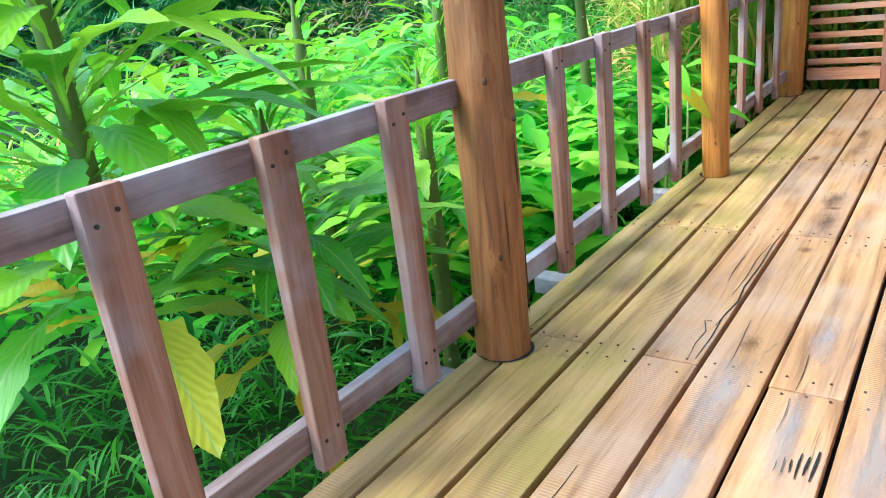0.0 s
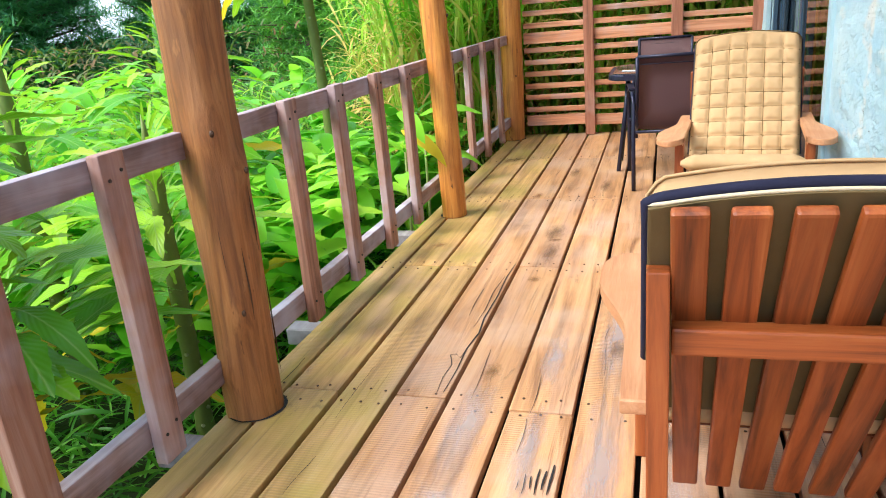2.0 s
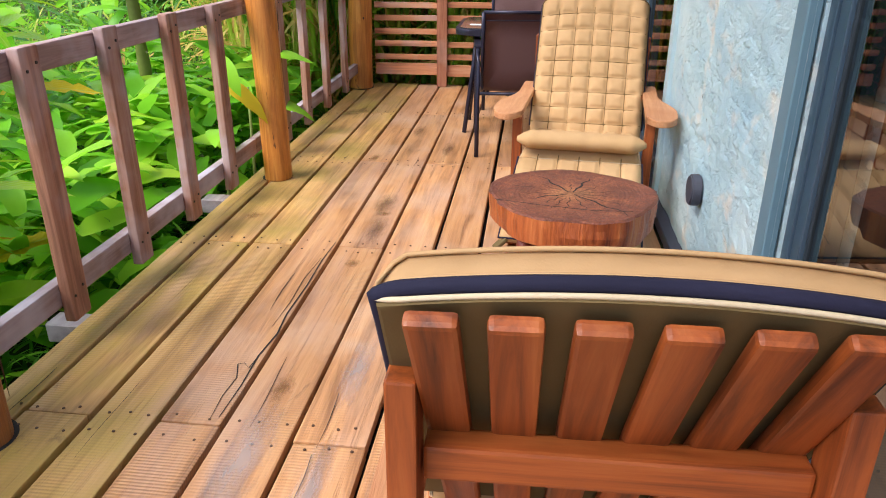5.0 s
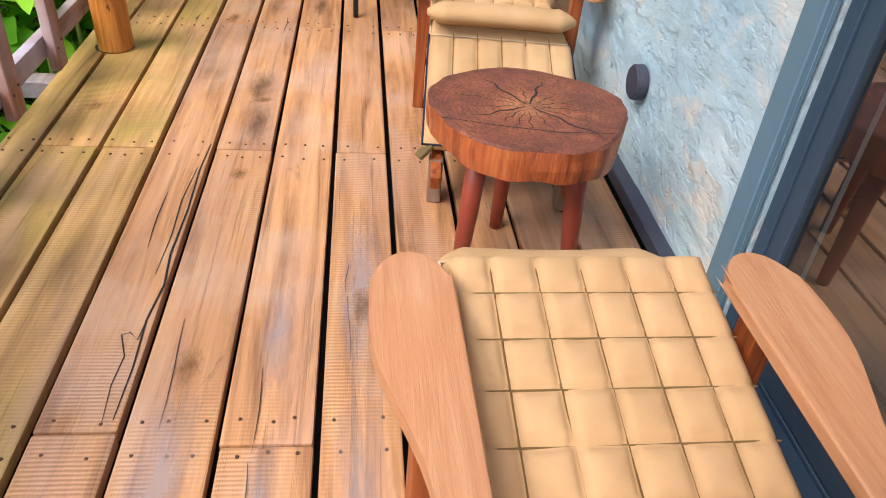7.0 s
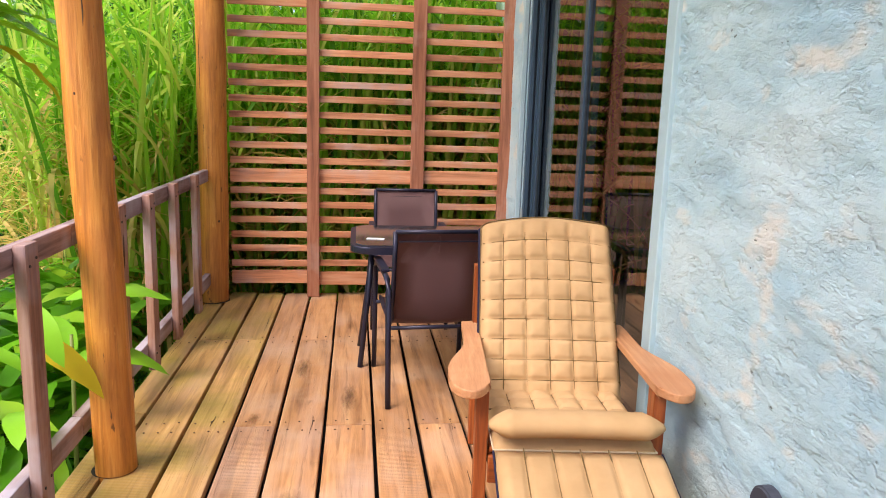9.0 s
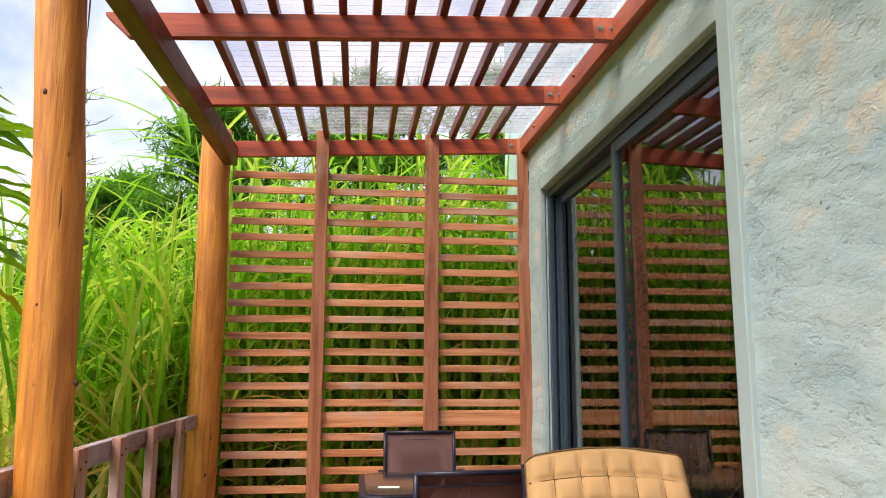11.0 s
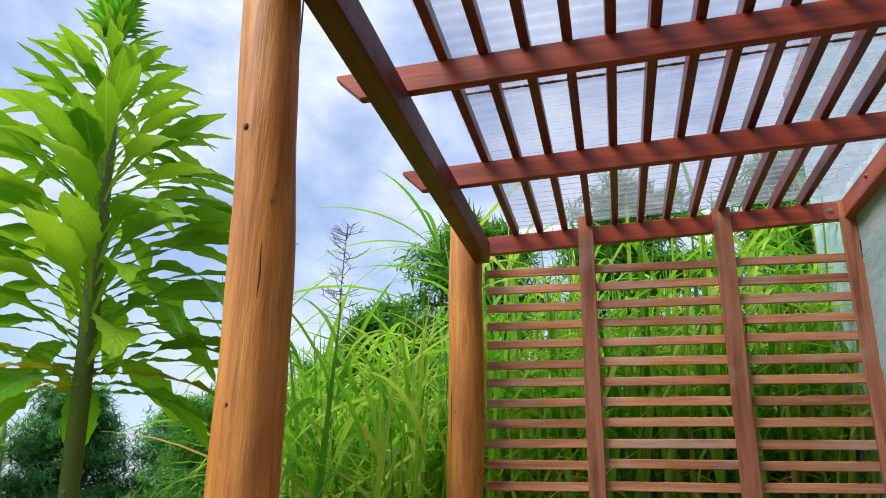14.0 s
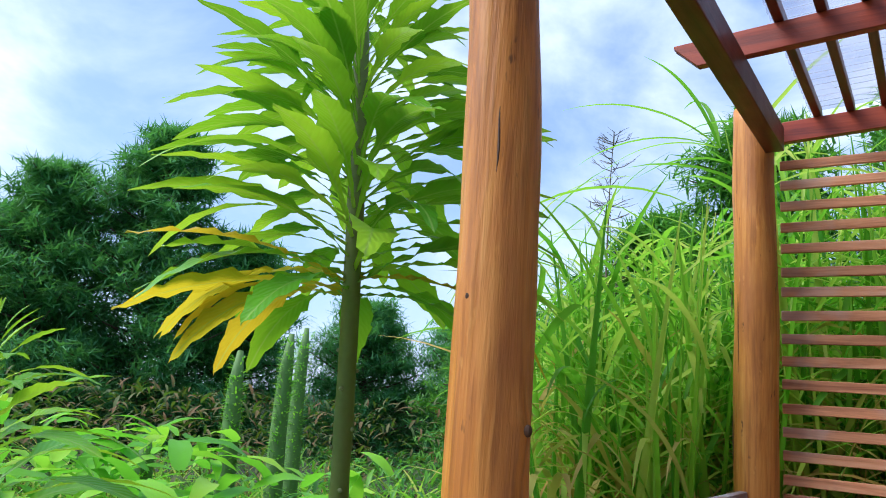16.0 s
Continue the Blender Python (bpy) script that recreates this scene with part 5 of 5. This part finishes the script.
def dress(m, footrest):
    up = Matrix.Rotation(radians(90) + (LEAN_FAR if footrest else LEAN_NEAR), 4, 'X') @ Matrix.Rotation(radians(180), 4, 'Y')
    if footrest:
        back_cushion(m @ Matrix.Translation((0, -0.516, 0.316)) @ up, "tan quilted back cushion with a navy zip band", 0.735, 0.075)
        seat_cushion(m @ pose(0, -0.60, 0.295, 3.5, 0, 0), "tan quilted seat cushion lying on a lounge chair", 0.62, 6)
        channel_cushion(m @ pose(0, 0.05, 0.352, -15, 0, 0), "tan channel-stitched footrest cushion with navy piping")
        bolster(m @ pose(0, 0.01, 0.452, 8, 0, 0) @ Matrix.Diagonal((1, 1.05, 1.1, 1)), "rolled tan cushion edge across the seat front")
    else:
        back_cushion(m @ Matrix.Translation((0, -0.531, 0.386)) @ up, "tan quilted back cushion with a navy zip band", 0.682, 0.052)
        seat_cushion(m @ pose(0, -0.535, 0.347, 11.4, 0, 0), "tan quilted seat cushion lying on a lounge chair", 0.635, 6)
        bolster(m @ pose(-0.01, 0.145, 0.452, -10, 0, 0) @ Matrix.Diagonal((0.86, 1.0, 0.55, 1)), "folded tan cushion flap at the seat front")


CHAIR_NEAR = pose(0.282, 2.325, 0, 0, 0, 0.6)
CHAIR_FAR = pose(0.40, 4.06, 0, 0, 0, 174.5)
lounge_chair(CHAIR_NEAR, "reddish teak lounge chair with slatted back and paddle arms", False, LEAN_NEAR, 0.816)
dress(CHAIR_NEAR, False)
lounge_chair(CHAIR_FAR, "reddish teak lounge chair with paddle arms and a footrest", True, LEAN_FAR, 0.78)
dress(CHAIR_FAR, True)


# ---------- stump table ----------
def stump_material():
    n = Nodes("stump_top")
    v = n.coords((1, 1, 0.05), False)
    d = n.add("ShaderNodeVectorMath", operation='LENGTH')
    n.put(d.inputs[0], v)
    dist = n.math('ADD', d.outputs["Value"], n.math('MULTIPLY', n.noise(v, 7.0, 5, 0.65), 0.07))
    rings = n.math('SINE', n.math('MULTIPLY', dist, 420.0))
    c = n.ramp(dist, [(0.04, (0.66, 0.30, 0.12)), (0.13, (0.38, 0.125, 0.055)), (0.33, (0.24, 0.072, 0.04))])
    c = n.mix(n.math('MULTIPLY', n.math('ADD', rings, 1.0), 0.05), c, (0.09, 0.03, 0.02))
    g = n.noise(n.coords((1, 1, 1), False), 120.0, 3)
    patch = n.noise(n.coords((1, 1, 1), False), 16.0, 6, 0.72)
    c = n.mix(n.ramp(patch, [(0.42, 0.0), (0.62, 0.6)]), c, (0.085, 0.030, 0.022))
    c = n.mix(n.ramp(patch, [(0.30, 0.5), (0.42, 0.0)]), c, (0.50, 0.20, 0.10))
    c = n.mix(n.ramp(g, [(0.42, 0.0), (0.66, 0.6)]), c, (0.09, 0.035, 0.025))
    return n.finish(c, 0.6, normal=n.bump(n.math('ADD', n.math('ADD', n.math('MULTIPLY', rings, 0.12), n.math('MULTIPLY', patch, 2.0)), g), 0.8, 0.004), spec=0.35)


M_stump_top = stump_material()
M_stump_side = wood("stump_bark_side", (0.17, 0.030, 0.011), (0.54, 0.140, 0.040), (0.68, 0.26, 0.085), 2, 0.5, 1.2, (0.22, 0.05, 0.02), 0.56, 0.45, 1.0, 0.05)
M_stump_leg = plain("red_stained_leg", (0.30, 0.055, 0.03), 0.4, 0, 0.2, 12, 0.1)


def stump_table(x, y):
    table = tagged(empty("stump_table", pose(x, y, 0)), "round tree-slice side table with three red-stained legs", "table")
    sides = 72
    bm = bmesh.new()
    top_c = bm.verts.new((0, 0, 0.535))
    rings = []

    def radius(a):
        return 0.276 + 0.010 * math.sin(3 * a + 0.6) + 0.007 * math.sin(5 * a) - 0.022 * max(0.0, math.cos(a + 1.9)) ** 6 + 0.004 * noise.noise(Vector((math.cos(a) * 5, math.sin(a) * 5, 1)))

    levels = [(0.45, 0.535), (0.97, 0.535), (1.0, 0.529), (1.0, 0.505), (0.992, 0.48), (0.985, 0.458), (0.95, 0.452), (0.5, 0.452)]
    for f, z in levels:
        ring = []
        for k in range(sides):
            a = 2 * math.pi * k / sides
            rough = 0.008 * noise.noise(Vector((math.cos(a) * 6, math.sin(a) * 6, z * 22))) if 0.455 < z < 0.53 else 0.0
            z = z + (0.008 * noise.noise(Vector((math.cos(a) * 4, math.sin(a) * 4, 8))) if z < 0.48 else 0.0)
            ring.append(bm.verts.new(((radius(a) * f + rough) * math.cos(a), (radius(a) * f + rough) * math.sin(a), z)))
        rings.append(ring)
    for k in range(sides):
        f = bm.faces.new((top_c, rings[0][k], rings[0][(k + 1) % sides]))
    for li, (a, b) in enumerate(zip(rings, rings[1:])):
        for k in range(sides):
            f = bm.faces.new((a[k], b[k], b[(k + 1) % sides], a[(k + 1) % sides]))
            f.material_index = 1 if li >= 2 else 0
    f = bm.faces.new(rings[-1])
    f.material_index = 1
    part("slab", bm, [M_stump_top, M_stump_side], table, "cracked dark red slice of a tree trunk")
    # drying cracks from the heart
    r = random.Random(12)
    for a0, ln, w in ((120, 0.20, 0.006), (-47, 0.24, 0.006), (68, 0.17, 0.007), (205, 0.16, 0.0055), (228, 0.10, 0.003), (15, 0.11, 0.002), (160, 0.18, 0.002), (262, 0.12, 0.002), (330, 0.14, 0.002), (90, 0.08, 0.002), (40, 0.09, 0.0016), (140, 0.10, 0.0016), (185, 0.12, 0.0018), (245, 0.13, 0.0016), (285, 0.11, 0.0018), (305, 0.08, 0.0014), (352, 0.10, 0.0016)):
        crack = bmesh.new()
        n = 9
        start = 0.012 if w > 0.005 else 0.04
        pts = []
        for i in range(n):
            d = start + ln * i / (n - 1)
            a = radians(a0) + 0.05 * math.sin(i * 1.7 + a0)
            pts.append((d * math.cos(a), d * math.sin(a), 0.5352))
        tube(crack, pts, [0.0006 + w * 0.5 * math.sin(math.pi * (0.12 + 0.86 * i / (n - 1))) for i in range(n)], 5)
        bmesh.ops.transform(crack, matrix=Matrix.Translation((0, 0, 0.5355)) @ Matrix.Diagonal((1, 1, 0.25, 1)) @ Matrix.Translation((0, 0, -0.5355)), verts=crack.verts)
        part("crack", crack, M_black, table)
    crack = bmesh.new()
    tube(crack, [(-0.25, -0.085, 0.5352), (-0.1, -0.125, 0.5352), (0.06, -0.155, 0.5352), (0.20, -0.150, 0.5352)], [0.0012, 0.0015, 0.0015, 0.001], 5)
    part("crack", crack, M_black, table)
    for a in (90, 213, 330):
        c, s = math.cos(radians(a)), math.sin(radians(a))
        leg = bmesh.new()
        tube(leg, [(0.165 * c, 0.165 * s, 0.455), (0.18 * c, 0.18 * s, 0.25), (0.20 * c, 0.20 * s, 0.0)], [0.031, 0.028, 0.020], 16)
        part("leg", leg, M_stump_leg, table, "tapered red-stained leg", smooth=True)
    return table


stump_table(0.312, 3.075)

# ---------- round stopper on the wall ----------
M_rubber = plain("dark_grey_rubber", (0.055, 0.06, 0.085), 0.55, 0, 0.25, 50, 0.15)
bm = bmesh.new()
bmesh.ops.create_cone(bm, cap_ends=True, segments=40, radius1=0.064, radius2=0.062, depth=0.042, matrix=pose(0, 0, 0, 0, -90, 0))
bmesh.ops.bevel(bm, geom=[e for e in bm.edges if len(e.link_faces) == 2 and e.calc_face_angle(0) > 1.0], offset=0.006, segments=3, affect='EDGES')
disc = mesh_ob("wall_stopper", bm, M_rubber, smooth=False)
disc.location = (WALL_X - 0.026, 3.625, 0.385)
tagged(disc, "round dark grey rubber door stopper on the blue wall", "door stopper")

# ---------- patio table and mesh chairs ----------
M_tube = plain("dark_powder_coat", (0.028, 0.028, 0.055), 0.35, 0.4, 0.2, 40, 0.05)


def mesh_cloth(name, color):
    n = Nodes(name)
    v = n.coords((1, 1, 1), False)
    w = n.noise(v, 420.0, 1)
    c = n.mix(w, tuple(x * 0.7 for x in color), color)
    return n.finish(c, 0.6, normal=n.bump(w, 0.2, 0.002), spec=0.4)


M_sling = mesh_cloth("brown_sling_mesh", (0.27, 0.150, 0.150))


def patio_chair(m, label):
    """Tubular frame with one sling of mesh for seat and back, and bent arms that run down into the legs."""
    chair = tagged(empty("patio_chair", m), label, "chair", "patio chairs")
    W = 0.215
    prof = [(0.25, 0.425), (0.05, 0.405), (-0.17, 0.395), (-0.225, 0.43), (-0.255, 0.56), (-0.285, 0.73), (-0.305, 0.885)]
    # sling
    bm = bmesh.new()
    rows = []
    for y, z in prof:
        rows.append([bm.verts.new((x * W, y, z - 0.010 * (1 - x * x))) for x in (-1, -0.5, 0, 0.5, 1)])
    for a, b in zip(rows, rows[1:]):
        for i in range(4):
            bm.faces.new((a[i], a[i + 1], b[i + 1], b[i]))
    bmesh.ops.solidify(bm, geom=list(bm.faces), thickness=0.004)
    part("sling", bm, M_sling, chair, "brown woven mesh seat and back", smooth=True)
    hem = bmesh.new()
    box(hem, (-W + 0.01, -0.312, 0.835), (W - 0.01, -0.300, 0.840))
    part("hem", hem, M_tube, chair)
    for s in (-1, 1):
        rail = bmesh.new()
        tube(rail, [(s * (W + 0.008), y, z) for y, z in prof], [0.012] * len(prof), 8)
        part("side_rail", rail, M_tube, chair, smooth=True)
        leg = bmesh.new()
        tube(leg, [(s * 0.25, -0.33, 0.0), (s * 0.25, -0.30, 0.30), (s * 0.25, -0.275, 0.58), (s * 0.25, -0.24, 0.635), (s * 0.25, -0.10, 0.645), (s * 0.25, 0.20, 0.64), (s * 0.25, 0.265, 0.60), (s * 0.25, 0.28, 0.40), (s * 0.25, 0.30, 0.0)],
             [0.0145] * 9, 10)
        part("arm_frame", leg, M_tube, chair, smooth=True)
        grip = boxed((s * 0.25 - 0.022, -0.16, 0.655), (s * 0.25 + 0.022, 0.19, 0.672), 0.006, 2)
        part("arm_rest", grip, M_tube, chair)
    for y, z in ((-0.232, 0.385), (0.24, 0.40)):
        bar = bmesh.new()
        tube(bar, [(-0.25, y, z), (0.25, y, z)], [0.011, 0.011], 8)
        part("cross_bar", bar, M_tube, chair, smooth=True)
    top = bmesh.new()
    tube(top, [(-W - 0.008, -0.305, 0.885), (W + 0.008, -0.305, 0.885)], [0.011, 0.011], 8)
    part("top_bar", top, M_tube, chair, smooth=True)
    return chair


patio_chair(pose(0.055, 5.65, 0, 0, 0, 5), "dark-framed patio chair with brown mesh, drawn up to the table")
patio_chair(pose(0.035, 6.96, 0, 0, 0, 180), "dark-framed patio chair with mauve-brown mesh against the screen")

n = Nodes("smoked_glass")
v = n.coords((1, 1, 1), False)
M_smoke = n.finish(n.ramp(n.noise(v, 30.0, 4), [(0.3, (0.02, 0.022, 0.03)), (0.7, (0.035, 0.036, 0.045))]), 0.08, spec=0.6)


def patio_table(x0, x1, y0, y1, z):
    t = tagged(empty("patio_table", pose((x0 + x1) / 2, (y0 + y1) / 2, 0)), "dark patio table with rounded corners and a smoked glass top", "table")
    hx, hy, r = (x1 - x0) / 2, (y1 - y0) / 2, 0.12

    def outline(inset):
        pts = []
        for cx, cy, a0 in ((hx - r, hy - r, 0), (-hx + r, hy - r, 90), (-hx + r, -hy + r, 180), (hx - r, -hy + r, 270)):
            for k in range(9):
                a = radians(a0 + 90 * k / 8)
                pts.append((cx + (r - inset) * math.cos(a), cy + (r - inset) * math.sin(a)))
        return pts

    part("rim", prism(bmesh.new(), outline(0.0), z - 0.045, z - 0.004, 0.012, 3), M_tube, t, "dark rounded metal rim")
    part("glass_top", prism(bmesh.new(), outline(0.03), z - 0.0039, z + 0.002, 0.001, 1), M_smoke, t)
    for sx in (-1, 1):
        for sy in (-1, 1):
            leg = bmesh.new()
            fx, fy = sx * (hx - 0.06), sy * 0.20
            tube(leg, [(sx * (hx - 0.13), sy * 0.05, z - 0.04), (sx * (hx - 0.11), sy * 0.07, 0.45), (fx, fy, 0.0)], [0.017, 0.017, 0.016], 10)
            part("leg", leg, M_tube, t, smooth=True)
    return t


patio_table(-0.36, 0.66, 5.72, 6.50, 0.74)
# thin white piece for the small pale spot on the table top
card = mesh_ob("card", boxed((-0.05, -0.022, 0), (0.05, 0.022, 0.003), 0.001), plain("plain_white", (0.8, 0.8, 0.78), 0.6, 0, 0.05, 20, 0.05))
card.matrix_basis = pose(-0.22, 5.95, 0.7425, 0, 0, -6)
tagged(card, "small flat white piece on the patio table", "card")


# ---------- wear on the deck: cracks, knots, damp stains and worn patches with painted sheen ---
def stain_material(name, color, strength):
    """Soft-edged mark (damp, knot, wear with sheen) that thins out towards its rim."""
    n = Nodes(name)
    tc = n.coords((1, 1, 1), False)
    d = n.add("ShaderNodeVectorMath", operation='LENGTH')
    n.put(d.inputs[0], tc)
    edge = n.math('ADD', d.outputs["Value"], n.math('MULTIPLY', n.math('SUBTRACT', n.noise(tc, 2.4, 6, 0.75), 0.5), 1.7))
    fac = n.math('MULTIPLY', n.ramp(edge, [(0.15, 1.0), (0.85, 0.0)]), strength)
    p = n.add("ShaderNodeBsdfPrincipled")
    n.put(p.inputs["Base Color"], color)
    p.inputs["Roughness"].default_value = 0.6
    tr = n.add("ShaderNodeBsdfTransparent")
    ms = n.add("ShaderNodeMixShader")
    n.put(ms.inputs[0], fac)
    n.t.links.new(tr.outputs[0], ms.inputs[1])
    n.t.links.new(p.outputs[0], ms.inputs[2])
    n.t.links.new(ms.outputs[0], n.out.inputs[0])
    return n.mat


M_damp = stain_material("damp_mark", (0.085, 0.045, 0.025), 0.5)
# worn grey wood together with the wet sky sheen, painted as one pale colour
M_worn_sheen = stain_material("worn_sheen_patch", (0.43, 0.38, 0.38), 0.46)
M_tanknot = stain_material("board_knot", (0.22, 0.10, 0.035), 0.5)


def deck_stain(x, y, w, l, material, turn_deg=0.0):
    me = bpy.data.meshes.new("stain")
    k = 28
    me.from_pydata([(0, 0, 0)] + [(math.cos(2 * math.pi * i / k), math.sin(2 * math.pi * i / k), 0) for i in range(k)], [], [(0, i + 1, (i + 1) % k + 1) for i in range(k)])
    me.materials.append(material)
    ob = new("stain", me)
    ob.parent = floor
    ob.matrix_basis = pose(x, y, 0.0022, 0, 0, turn_deg) @ Matrix.Diagonal((w, l, 1, 1))


for x, y, w, l, m in ((-0.545, 3.98, 0.055, 0.22, M_damp), (-0.57, 4.35, 0.07, 0.20, M_damp), (-0.36, 5.45, 0.05, 0.22, M_damp), (-0.62, 5.9, 0.05, 0.2, M_damp),
                      (-0.575, 2.62, 0.05, 0.085, M_tanknot), (-0.57, 3.58, 0.045, 0.05, M_tanknot), (-0.55, 4.2, 0.05, 0.035, M_tanknot), (-0.13, 2.85, 0.04, 0.09, M_tanknot), (-1.2, 4.1, 0.05, 0.06, M_tanknot), (-0.8, 5.2, 0.04, 0.08, M_tanknot),
                      (-0.575, 1.75, 0.10, 0.55, M_worn_sheen), (-0.575, 2.25, 0.09, 0.35, M_worn_sheen), (-0.36, 2.15, 0.06, 0.30, M_worn_sheen), (-0.14, 2.05, 0.10, 0.6, M_worn_sheen), (-0.14, 2.95, 0.08, 0.5, M_worn_sheen), (0.08, 1.8, 0.09, 0.6, M_worn_sheen), (0.08, 2.6, 0.08, 0.5, M_worn_sheen), (-0.36, 1.35, 0.09, 0.45, M_worn_sheen), (-0.36, 2.75, 0.06, 0.25, M_worn_sheen)):
    deck_stain(x, y, w, l, m, 0)


def deck_crack(points, width):
    bm = bmesh.new()
    n = len(points)
    tube(bm, [(x, y, 0.0004) for x, y in points], [width * (0.25 + 0.75 * math.sin(math.pi * (i + 0.3) / n)) for i in range(n)], 5)
    for v in bm.verts:
        v.co.z = 0.0004 + (v.co.z - 0.0004) * 0.3 + 0.0012
    part("crack", bm, M_black, floor)


# splintered rotten edge of one board
for k, (ln, wd) in enumerate(((0.05, 0.0015), (0.09, 0.002), (0.06, 0.0025), (0.12, 0.003), (0.09, 0.0035), (0.14, 0.004))):
    x = -0.36 + 0.018 * k
    deck_crack([(x + 0.002 * math.sin(3 * t + k), 1.97 + 0.008 * k + ln * (t - 0.5)) for t in (0, 0.25, 0.5, 0.75, 1.0)], wd)


rc = random.Random(77)
deck_crack([(-0.712, 2.45), (-0.708, 2.62), (-0.715, 2.80), (-0.700, 2.95), (-0.712, 3.10), (-0.706, 3.35), (-0.712, 3.6), (-0.703, 3.8)], 0.0035)
deck_crack([(-0.735, 2.44), (-0.745, 2.56), (-0.738, 2.66), (-0.765, 2.74), (-0.745, 2.75), (-0.720, 2.72), (-0.712, 2.84)], 0.002)
deck_crack([(-0.735, 3.0), (-0.728, 3.2), (-0.736, 3.4), (-0.722, 3.62)], 0.0018)
for k in range(46):
    c = rc.randrange(0, 11)
    a, b = EDGES[c], EDGES[c + 1]
    x, y = rc.uniform(a + 0.03, b - 0.03), rc.uniform(0.9, 7.2)
    ln = rc.uniform(0.10, 0.45)
    dx = rc.uniform(-0.012, 0.012)
    deck_crack([(x + dx * t + 0.003 * math.sin(5 * t + k), y + ln * t) for t in (0, 0.25, 0.5, 0.75, 1.0)], rc.uniform(0.0008, 0.0018))
# flat black disc round every log, painted in for the shade of the gap
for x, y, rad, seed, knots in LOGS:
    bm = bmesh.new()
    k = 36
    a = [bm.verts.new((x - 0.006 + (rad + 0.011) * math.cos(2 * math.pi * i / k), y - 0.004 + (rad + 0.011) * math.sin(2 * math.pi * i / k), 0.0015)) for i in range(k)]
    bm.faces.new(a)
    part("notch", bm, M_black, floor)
